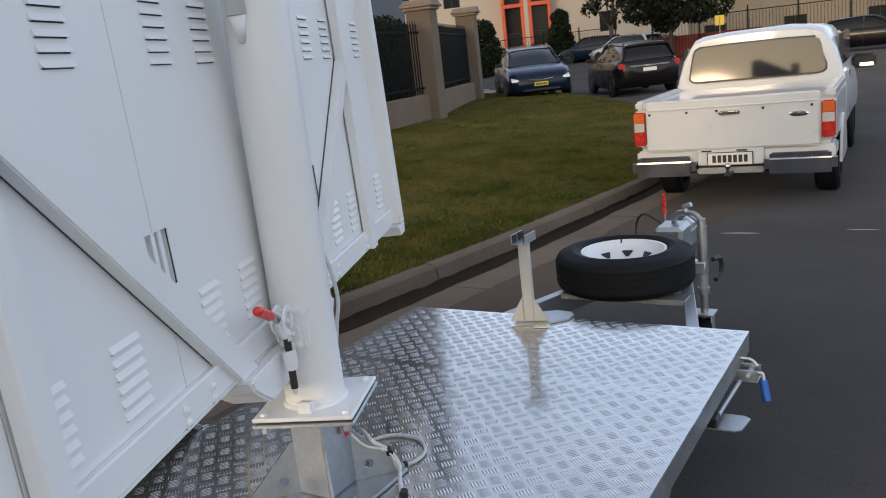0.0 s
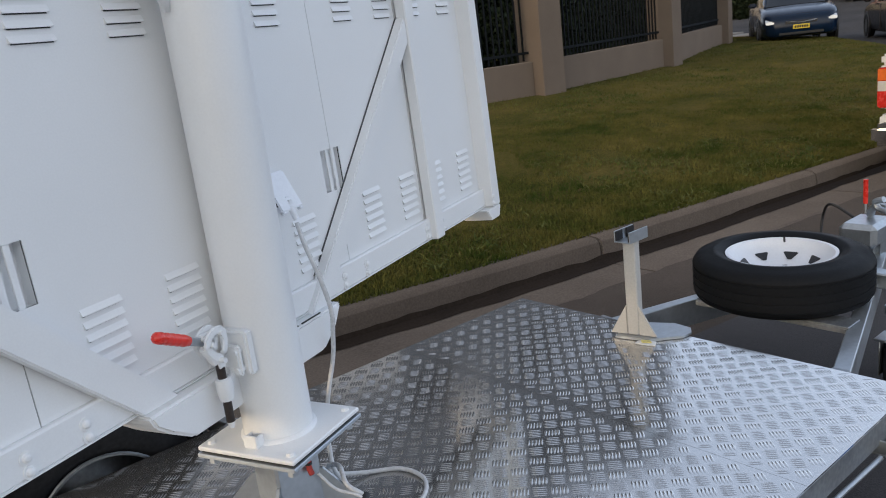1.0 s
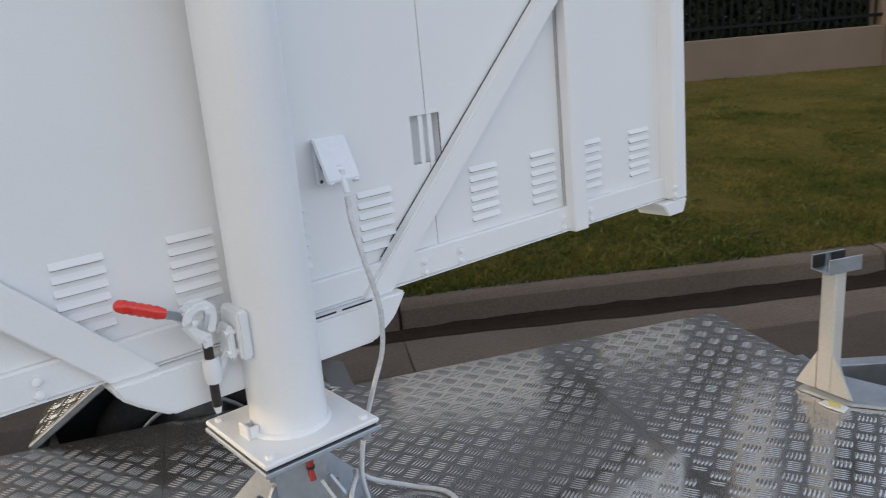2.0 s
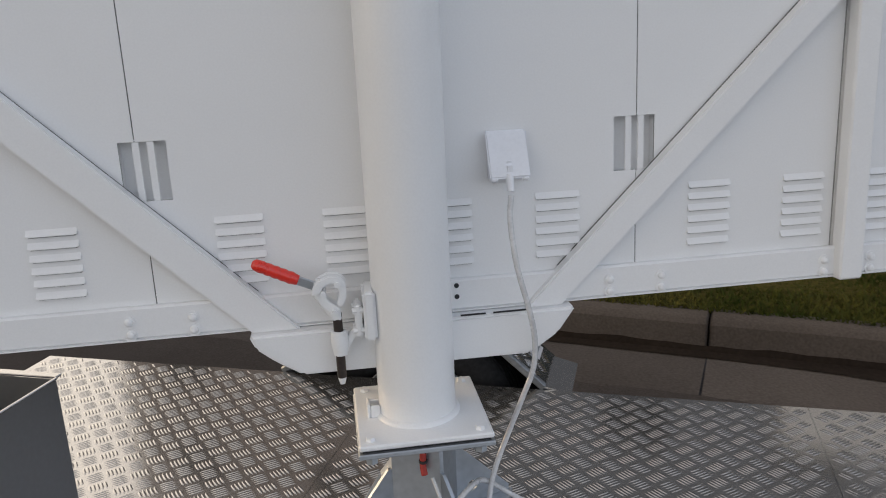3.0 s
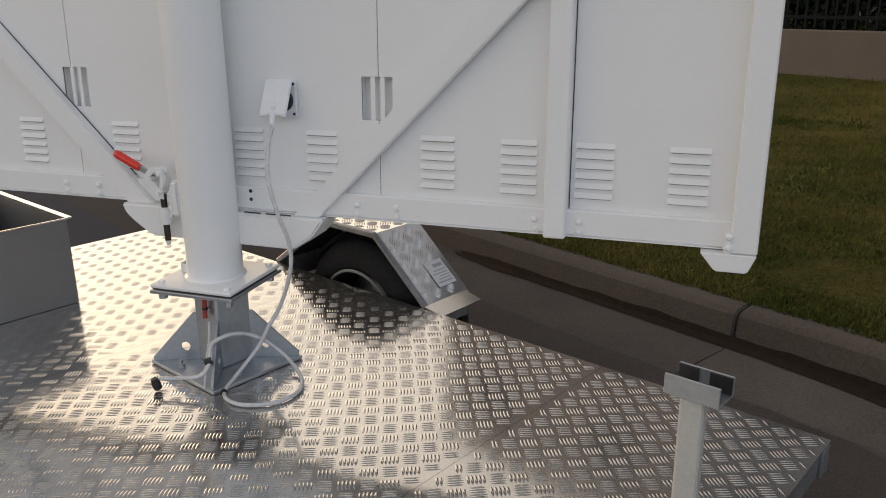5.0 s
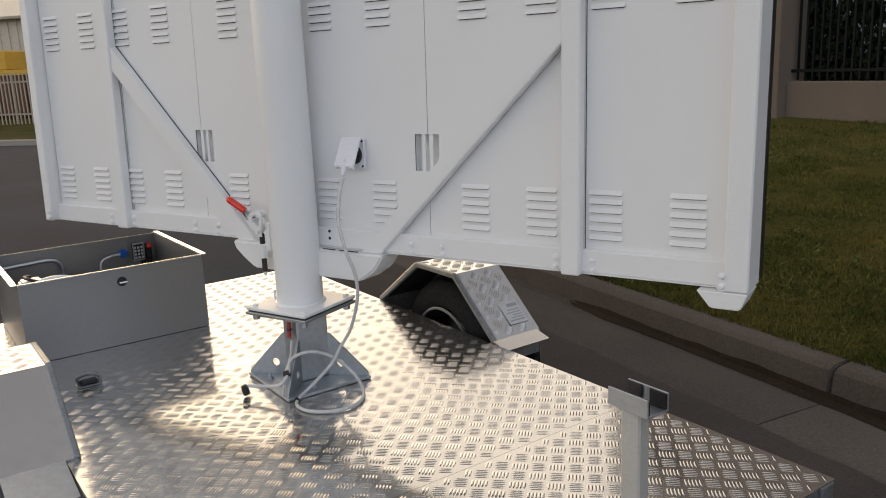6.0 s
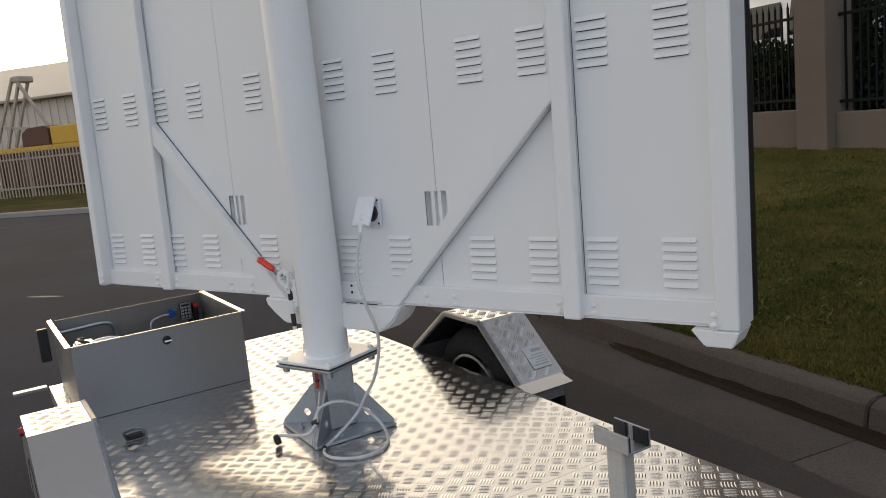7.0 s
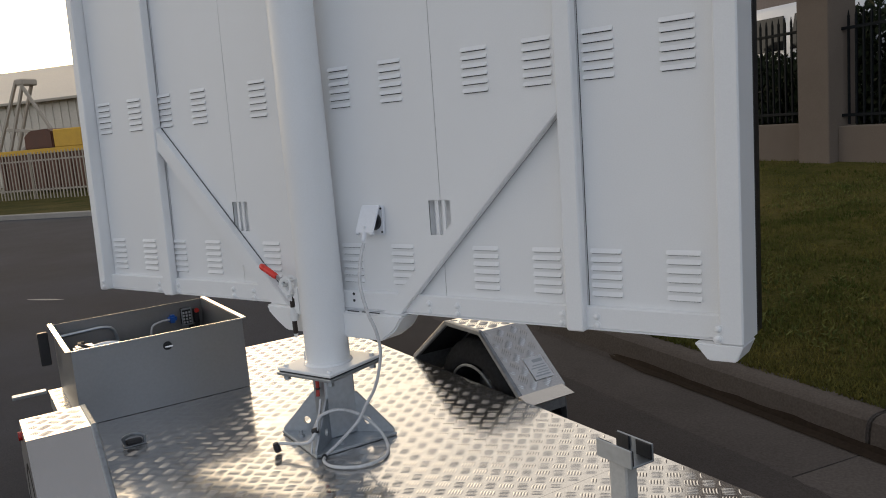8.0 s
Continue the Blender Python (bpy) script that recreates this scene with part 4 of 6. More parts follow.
# domed bolt heads in pairs
dome = lathe([(0, 0.0065), (0.004, 0.006), (0.007, 0.004), (0.0085, 0.0), (0.0125, 0.0), (0.0125, -0.002), (0, -0.002)], 14, m=pose(0, 0, 0, 90, 0, 0))
dome_me = bpy.data.meshes.new("bolt_head")
dome.to_mesh(dome_me)
dome.free()
dome_me.materials.append(WHITE)
for x in (1.335, 0.995, 0.888, 0.527, 0.417, -0.410, -0.527, -0.872, -1.005, -1.365):
    for z in (0.900, 0.925):
        y = FY + 0.032 if abs(x) < 1.33 else FY - 0.002
        shared("bolt_head", dome_me, BM @ pose(x, y, z), board)
for z in (0.918, 0.941):
    own = rod((0.100, FY + 0.0345, z), (0.100, FY + 0.0325, z), 0.0050, seg=12)
    on_board(part("rivet_hole", own, DARK_STEEL, board))

# the mast
own = lathe([(0.0, 0.712), (0.0840, 0.712), (0.0825, 0.7165), (0.0785, 0.7205), (0.0755, 0.7215), (0.0755, 2.75), (0.0, 2.75)], 64, m=pose(MX, MY, 0))
part("mast", own, WHITE_MAST, board, "white glossy round steel mast", True, 35)
part("mast_duct", rod((MX - 0.088, MY + 0.012, 1.66), (MX - 0.088, MY + 0.012, 2.74), 0.022, seg=20, bm=rod((MX - 0.078, MY + 0.012, 1.60), (MX - 0.088, MY + 0.012, 1.66), 0.006, 0.022, seg=20)), WHITE_MAST, board, "white duct welded along the mast", True)
part("upper_plate", box(MX - 0.122, MX + 0.128, MY - 0.128, MY + 0.128, 0.702, 0.713, 0.003), WHITE_MAST, board, "white square mast flange")
part("slip_ring", box(MX - 0.116, MX + 0.122, MY - 0.122, MY + 0.122, 0.6975, 0.7015), BLACK, board, "black slip pad")
part("lower_flange", box(MX - 0.124, MX + 0.130, MY - 0.130, MY + 0.130, 0.687, 0.697, 0.002), GALV, board, "galvanised lower flange")
for sx in (-0.10, 0.105):
    for sy in (-0.105, 0.105):
        part("flange_bolt", rod((MX + sx, MY + sy, 0.713), (MX + sx, MY + sy, 0.720), 0.010, 0.008, seg=6), WHITE_MAST, board)
        part("flange_nut", rod((MX + sx, MY + sy, 0.668), (MX + sx, MY + sy, 0.687), 0.012, seg=6), GALV, board)
own = box(MX - 0.100, MX - 0.094, MY - 0.020, MY + 0.016, 0.713, 0.742, 0.002)
box(MX - 0.0935, MX - 0.074, MY - 0.020, MY - 0.013, 0.713, 0.738, 0.002, own)
box(MX - 0.0935, MX - 0.074, MY + 0.009, MY + 0.016, 0.713, 0.738, 0.002, own)
part("stop_lug", own, WHITE_MAST, board, "small white slotted lug welded to the flange")
# the over-centre clamp that locks the mast
CY = -0.090
own = box(-0.0895, -0.066, CY - 0.034, CY + 0.040, 0.880, 0.976, 0.005, seg=2)
clamp = part("toggle_clamp", own, WHITE_MAST, board, "overpainted toggle clamp on a welded mounting block", True, 40)
own = box(-0.106, -0.0925, CY - 0.022, CY + 0.022, 0.884, 0.950, 0.004, seg=2)
for y in (CY - 0.014, CY + 0.014):
    for z in (0.897, 0.936):
        rod((-0.110, y, z), (-0.088, y, z), 0.006, seg=8, bm=own)
prism([(-0.125, 0.852), (-0.121, 0.884), (-0.104, 0.905), (-0.104, 0.884)], CY - 0.005, CY + 0.005, "y", 0.002, own)
part("clamp_bracket", own, WHITE_MAST, clamp, "overpainted bolted bracket", True, 40)
own = lathe([(0.009, 0.846), (0.0135, 0.847), (0.0165, 0.862), (0.0170, 0.880), (0.0155, 0.893), (0.0095, 0.895), (0.009, 0.846)], 20, m=pose(-0.1365, CY, 0))
part("guide_sleeve", own, WHITE_MAST, clamp, "overpainted guide sleeve", True, 50)
strap = [(-0.181, 0.972), (-0.179, 0.988), (-0.168, 1.000), (-0.148, 1.008), (-0.130, 1.006), (-0.118, 0.994), (-0.117, 0.972), (-0.125, 0.946),
         (-0.138, 0.950), (-0.131, 0.972), (-0.133, 0.988), (-0.146, 0.993), (-0.160, 0.986), (-0.166, 0.974)]
tie = [(-0.180, 0.978), (-0.166, 0.982), (-0.150, 0.956), (-0.131, 0.944), (-0.130, 0.918), (-0.147, 0.918), (-0.150, 0.934), (-0.166, 0.950)]
for y in (CY - 0.016, CY + 0.010):
    part("clamp_link", prism(strap, y, y + 0.006, "y", 0.002), WHITE_MAST, clamp, "overpainted bent link strap", True, 40)
    part("clamp_link", prism(tie, y + 0.0065, y + 0.0110, "y", 0.0015), WHITE_MAST, clamp, "overpainted tie strap", True, 40)
own = box(-0.176, -0.130, CY - 0.0095, CY + 0.0095, 0.985, 0.998, 0.004, seg=2)
sweep([(-0.172, CY, 0.972), (-0.160, CY, 0.952), (-0.148, CY, 0.932)], 0.009, bm=own)
for x, z in ((-0.133, 0.990), (-0.160, 0.975), (-0.141, 0.936)):
    rod((x, CY - 0.021, z), (x, CY + 0.021, z), 0.0055, seg=12, bm=own)
part("link_pin", own, WHITE_MAST, clamp, "overpainted pins and web", True, 40)
own = rod((-0.138, CY, 0.800), (-0.138, CY, 0.930), 0.0088)
part("plunger", own, PLUNGER, clamp, "dark steel plunger", True, 40)
part("plunger_tip", rod((-0.138, CY, 0.786), (-0.138, CY, 0.7995), 0.005, 0.0085), WHITE_MAST, clamp)
part("lever_arm", bar((-0.165, CY, 0.982), (-0.225, CY, 1.010), 0.006, 0.017, (0, 0, 1), 0.002), GALV, clamp, "steel lever arm")
prof = [(0.0, 0.0), (0.0095, 0.001)]
for k in range(5):
    prof += [(0.0108, 0.009 + 0.014 * k), (0.0120, 0.014 + 0.014 * k), (0.0119, 0.018 + 0.014 * k)]
prof += [(0.0105, 0.084), (0.006, 0.089), (0.0, 0.090)]
own = lathe(prof, 18)
turn = Vector((-0.8967, 0, 0.4426)).to_track_quat("Z", "Y").to_matrix().to_4x4()
own.transform(Matrix.Translation((-0.203, CY, 1.000)) @ turn)
part("grip", own, RED, clamp, "red vinyl lever grip", True, 60)

# the power socket: a square screwed plate, its lid hinged at the top and held open by the plug
own = box(0.173, 0.251, -0.011, -0.001, 1.143, 1.240, 0.004, seg=2)
sock = on_board(part("power_socket", own, RIM_WHITE, board, "white weatherproof power socket"))
for x in (0.182, 0.242):
    for z in (1.153, 1.230):
        part("plate_screw", rod((x, -0.011, z), (x, -0.0125, z), 0.0038, seg=10), DARK_STEEL, sock)
part("socket_face", rod((0.212, -0.011, 1.188), (0.212, -0.020, 1.188), 0.029, 0.027, seg=28), BLACK, sock, "black round socket face")
own = box(-0.039, 0.039, -0.006, 0.0, -0.094, 0.0, 0.0028, seg=2)
for x in (-0.030, 0.030):
    box(x - 0.006, x + 0.006, -0.006, 0.006, -0.099, -0.092, 0.002, own)
rod((-0.036, 0.001, 0.0), (0.036, 0.001, 0.0), 0.004, seg=10, bm=own)
own.transform(pose(0.206, -0.016, 1.238, -26, 0, 0))
part("socket_lid", own, RIM_WHITE, sock, "white sprung lid propped open")
own = box(0.193, 0.219, -0.058, -0.021, 1.158, 1.186, 0.008, seg=2)
rod((0.205, -0.055, 1.162), (0.205, -0.066, 1.130), 0.008, 0.0065, bm=own)
part("plug", own, RIM_WHITE, sock, "white mains plug")

cable = thing("power_cable", "pale grey cable hanging from the socket and looped on the deck", "cable")
run = [(0.205, -0.068, 1.125), (0.199, -0.084, 1.076), (0.205, -0.106, 0.996), (0.227, -0.108, 0.906), (0.241, -0.092, 0.840), (0.241, -0.080, 0.774), (0.219, -0.070, 0.703), (0.190, -0.070, 0.632), (0.160, -0.088, 0.575), (0.138, -0.114, 0.522),
       (0.117, -0.190, 0.474), (0.117, -0.255, 0.4545), (0.152, -0.295, 0.4525), (0.209, -0.305, 0.4525), (0.278, -0.268, 0.4525), (0.303, -0.190, 0.4525), (0.262, -0.112, 0.4535),
       (0.192, -0.068, 0.484), (0.134, -0.096, 0.541), (0.096, -0.158, 0.574), (0.054, -0.204, 0.558), (0.068, -0.240, 0.524), (0.052, -0.266, 0.492), (-0.014, -0.281, 0.4825), (-0.058, -0.293, 0.481)]
part("sheath", sweep(run, 0.0056, 10), CABLE, cable, "pale grey corrugated sheath", True)
part("cable_plug", lathe([(0, 0), (0.0105, 0), (0.0118, 0.004), (0.0118, 0.020), (0.0095, 0.026), (0.0095, 0.032), (0, 0.033)], 18, m=pose(-0.062, -0.296, 0.4525, 12, -8, 0)), BLACK, cable, "black round plug", True, 40)
part("cable_tail", sweep([(0.018, -0.158, 0.600), (0.034, -0.188, 0.556), (0.058, -0.240, 0.526), (0.060, -0.264, 0.455)], 0.0036, 8), CABLE, cable)
part("cable_tie", rod((0.056, -0.244, 0.522), (0.072, -0.237, 0.527), 0.0098), BLACK, cable)
part("cable_tie", rod((0.118, -0.262, 0.4555), (0.123, -0.269, 0.4550), 0.0082), BLACK, cable)

# ---- the open battery box ----
BX0, BX1, BY0, BY1, BZ0, BZ1 = -1.452, -0.797, -0.728, -0.056, DECK + 0.002, 0.742
tool = thing("battery_box", "open grey aluminium battery box with wiring inside", "toolbox", TR)
part("front_side", box(BX1 - 0.003, BX1, BY0, BY1, BZ0, BZ1, 0), ALU_SHEET, tool, "dull aluminium sheet side")
part("back_side", box(BX0, BX0 + 0.003, BY0, BY1, BZ0, BZ1, 0), ALU_SHEET, tool)
part("kerb_side", box(BX0 + 0.0035, BX1 - 0.0035, BY1 - 0.003, BY1, BZ0, BZ1, 0), ALU_SHEET, tool)
part("road_side", box(BX0 + 0.0035, BX1 - 0.0035, BY0, BY0 + 0.003, BZ0, BZ1, 0), ALU_SHEET, tool)
part("floor", box(BX0 + 0.004, BX1 - 0.004, BY0 + 0.004, BY1 - 0.004, BZ0, BZ0 + 0.003, 0), BLACK, tool, "black floor of the box")
for nm, a in (("rim_lip", (BX1 - 0.002, BX1 + 0.005, BY0, BY1)), ("rim_lip", (BX0, BX1, BY1 - 0.001, BY1 + 0.020)), ("rim_lip", (BX0, BX1, BY0 - 0.020, BY0 + 0.001))):
    part(nm, box(*a, BZ1 + 0.0005, BZ1 + 0.006, 0.0015), ALU, tool, "bright folded rim")
own = lathe([(0, 0.001), (0.011, 0.001), (0.013, 0.004), (0.016, 0.004), (0.018, 0), (0.018, -0.002), (0, -0.002)], 24, m=pose(BX1 + 0.003, -0.372, 0.694, 0, 90, 0))
latch = part("box_latch", own, DARK_STEEL, tool, "dark round latch")
part("latch_handle", box(BX1 + 0.005, BX1 + 0.012, -0.386, -0.350, 0.688, 0.695, 0.003, seg=2), CHROME, latch, "bright T-handle")
own = box(-1.40, -1.10, -0.60, -0.40, BZ0 + 0.004, BZ0 + 0.17, 0.006, seg=2)
part("battery", own, NAVY_CASE, tool, "dark blue battery case")
part("battery", box(-1.43, -1.18, -0.36, -0.16, BZ0 + 0.004, BZ0 + 0.10, 0.006, seg=2), BLACK, tool, "black battery with caps")
part("control_panel", box(BX0 + 0.004, BX0 + 0.030, -0.165, -0.115, 0.630, 0.712, 0.004), BLACK, tool, "black control unit with pale keys")
own = bmesh.new()
for r in range(4):
    for c in range(3):
        box(BX0 + 0.030, BX0 + 0.033, -0.159 + 0.0145 * c, -0.150 + 0.0145 * c, 0.638 + 0.0155 * r, 0.648 + 0.0155 * r, 0, own)
part("buttons", own, CABLE, tool)["kind"] = "stuff"
own = bmesh.new()
for y0, y1, z0, z1 in ((-0.165, -0.161, 0.630, 0.712), (-0.119, -0.115, 0.630, 0.712), (-0.1605, -0.1195, 0.630, 0.634), (-0.1605, -0.1195, 0.704, 0.712)):
    box(BX0 + 0.0305, BX0 + 0.0325, y0, y1, z0, z1, 0, own)
part("panel_bezel", own, GALV, tool, "pale metal bezel")
for y, z0, z1 in ((-0.122, 0.545, 0.622), (-0.092, 0.590, 0.628)):
    part("cable_gland", rod((BX0 + 0.022, y, z0), (BX0 + 0.020, y, z1), 0.010, 0.012, seg=14), BLACK, tool, "black hanging cable gland", True, 40)
part("plug_top", box(BX0 + 0.005, BX0 + 0.045, -0.228, -0.188, 0.652, 0.690, 0.01, seg=2), BLUE, tool, "blue round socket plug")
part("wire", sweep([(BX0 + 0.04, -0.225, 0.672), (BX0 + 0.06, -0.27, 0.674), (BX0 + 0.07, -0.315, 0.655), (BX0 + 0.07, -0.325, 0.575), (BX0 + 0.08, -0.345, 0.548), (BX0 + 0.11, -0.44, 0.54), (BX0 + 0.13, -0.53, 0.535)], 0.005), CABLE, tool)
part("conduit", sweep([(BX0 + 0.05, BY0 + 0.01, 0.69), (BX0 + 0.05, BY0 + 0.12, 0.695), (BX0 + 0.05, BY0 + 0.20, 0.697), (BX0 + 0.05, BY0 + 0.245, 0.68), (BX0 + 0.05, BY0 + 0.26, 0.62), (BX0 + 0.05, BY0 + 0.26, 0.5)], 0.0075), GALV, tool, "grey conduit bend")
part("switch", box(BX0 + 0.004, BX0 + 0.03, -0.105, -0.080, 0.63, 0.70, 0.004), BLACK, tool)
part("switch_cap", rod((BX0 + 0.03, -0.092, 0.690), (BX0 + 0.042, -0.092, 0.694), 0.011), RED, tool, "red switch cap")
part("hose_loop", sweep([(-0.92, -0.66, 0.690), (-0.89, -0.645, 0.722), (-0.86, -0.60, 0.738), (-0.835, -0.55, 0.736), (-0.82, -0.515, 0.715)], 0.009), RIM_WHITE, tool, "white looped hose", True)
part("connector", box(-1.00, -0.925, -0.70, -0.62, 0.700, 0.724, 0.008, seg=2), RIM_WHITE, tool, "white junction box")
part("connector_loop", sweep([(-0.98, -0.66, 0.732), (-0.95, -0.68, 0.738), (-0.90, -0.67, 0.738), (-0.88, -0.63, 0.72)], 0.007), BLACK, tool)
part("lid_stay", box(-1.44, -1.41, BY0 - 0.068, BY0 - 0.025, 0.57, 0.72, 0.004), BLACK, tool, "black hinged stay")
part("tail_bracket", box(-1.50, -1.455, -0.93, -0.79, DECK - 0.012, DECK + 0.002, 0.002), GALV, trailer, "galvanised lamp bracket")

# the lashing ring on the deck
ring = thing("lashing_ring", "small galvanised lashing ring on the deck", "tie-down ring", TR)
part("ring_base", box(-0.460, -0.420, -0.640, -0.565, DECK + 0.0015, DECK + 0.006, 0.001), GALV_DARK, ring)
part("ring_loop", sweep([(-0.455, -0.63, DECK + 0.006), (-0.450, -0.635, DECK + 0.030), (-0.435, -0.60, DECK + 0.042), (-0.430, -0.57, DECK + 0.030), (-0.430, -0.568, DECK + 0.006)], 0.006), GALV_DARK, ring)
part("ring_keeper", box(-0.455, -0.425, -0.63, -0.575, DECK + 0.006, DECK + 0.022, 0.004), BLACK, ring)

# the rest post at the front of the deck
rest = thing("board_rest", "pale grey-primed square rest post with gussets and a channel top", "support post", TR @ pose(1.365, 0.050, DECK, 0, 0, 14))
part("post_plate", prism([(-0.045, 0.055), (-0.045, -0.06), (0.02, -0.155), (0.06, -0.170), (0.10, -0.155), (0.125, -0.09), (0.09, 0.06)], 0.0015, 0.010, "z", 0.0015), GALV, rest, "galvanised base plate")
part("post_tube", box(-0.021, 0.021, -0.021, 0.021, 0.010, 0.335, 0.004), PRIMER, rest, "pale grey-primed square tube")
part("post_gusset", prism([(0.0215, 0.011), (0.075, 0.011), (0.0215, 0.115)], -0.004, 0.004, "y", 0.001), PRIMER, rest)
for s in (-1, 1):
    part("post_gusset", prism([(s * 0.0215, 0.011), (s * 0.080, 0.011), (s * 0.0215, 0.115)], -0.020, -0.012, "x", 0.001), PRIMER, rest)
SQ = pose(0.006, 0.0, 0, 0, 0, -14)
own = box(-0.050, 0.050, -0.031, 0.031, 0.336, 0.340, 0.001, m=SQ)
for q in (-1, 1):
    box(-0.050, 0.050, q * 0.029 - 0.002, q * 0.029 + 0.002, 0.338, 0.374, 0.001, own, SQ)
part("post_channel", own, GALV, rest, "galvanised U channel open at both ends")
for q in (-1, 1):
    for x0, x1 in ((-0.049, -0.012), (0.008, 0.049)):
        part("rubber_pad", box(x0, x1, min(q * 0.0268, q * 0.0225), max(q * 0.0268, q * 0.0225), 0.341, 0.373, 0.001, m=SQ), BLACK, rest, "black rubber lining pad")
shard = thing("paper_scrap", "small torn yellow-white scrap on the deck", "scrap", TR @ pose(1.325, -0.02, DECK + 0.0015, 0, 0, 20))
part("scrap", prism([(-0.02, -0.035), (0.012, -0.03), (0.02, 0.0), (0.008, 0.03), (-0.012, 0.036), (-0.02, 0.01)], 0.0, 0.004, "z", 0.001), PLATE, shard)
part("scrap_leaf", prism([(-0.008, -0.02), (0.01, -0.01), (0.006, 0.02), (-0.01, 0.012)], 0.0045, 0.009, "z", 0.001), SCRAP, shard)

spare = thing("spare_wheel", "spare tyre on a white slotted rim, lying flat on the drawbar", "spare wheel", TR @ pose(2.02, -0.128, DECK + 0.0655, 0, 0, 12))
wheel(spare, Matrix(), 0.625, 0.182, 0.186, "black spare tyre with dusty side wall")
part("valve", rod((0.165, 0.03, 0.07), (0.150, 0.027, 0.09), 0.004), BLACK, spare)


# ---- the ute and the other vehicles ----
FAR = pose(-1.84, -0.78, 0, 0, 0, 0.8) @ pose(1.84, 0.78, 0)     # the side street, seen from the trailer's rear


def loft(stations, ring, bm=None):
    """A skin through one closed ring of (y, z) points at each station along x, mirrored about the middle."""
    own = bmesh.new()
    rows = []
    for st in stations:
        half = ring(st)
        pts = half + [(-y, z) for y, z in reversed(half) if y > 1e-6]
        rows.append([own.verts.new((st[0], y, z)) for y, z in pts])
    k = len(rows[0])
    for a, b in zip(rows, rows[1:]):
        for i in range(k):
            own.faces.new((a[i], a[(i + 1) % k], b[(i + 1) % k], b[i]))
    own.faces.new(rows[0][::-1])
    own.faces.new(rows[-1])
    bmesh.ops.recalc_face_normals(own, faces=own.faces[:])
    return merge(bm, own)


def road_wheel(parent, x, y, r, width, side):
    m = pose(x, y, r, -90 * side, 0, 0)
    prof = [(r * 0.62, -width / 2), (r * 0.9, -width / 2), (r, -width * 0.36), (r, width * 0.36), (r * 0.9, width / 2), (r * 0.62, width / 2), (r * 0.60, width * 0.3), (r * 0.60, -width * 0.3), (r * 0.62, -width / 2)]
    w = part("wheel", lathe(prof, 32), RUBBER, parent, "black tyre", True, 40)
    w.matrix_local = m
    prof = [(r * 0.62, width * 0.42), (r * 0.56, width * 0.36), (r * 0.50, width * 0.20), (r * 0.2, width * 0.30), (r * 0.16, width * 0.36), (0, width * 0.36)]
    part("rim", lathe(prof, 24), SILVER, w, "silver rim", True, 40)
    return w


def plain_bars(parent, x, y0, y1, z0, z1, n, facing=-1):
    step = (y1 - y0) / n
    for k in range(n):
        part("plate_bar", box(x - 0.002, x, y0 + step * (k + 0.15), y0 + step * (k + 0.85), z0, z1), INK, parent)


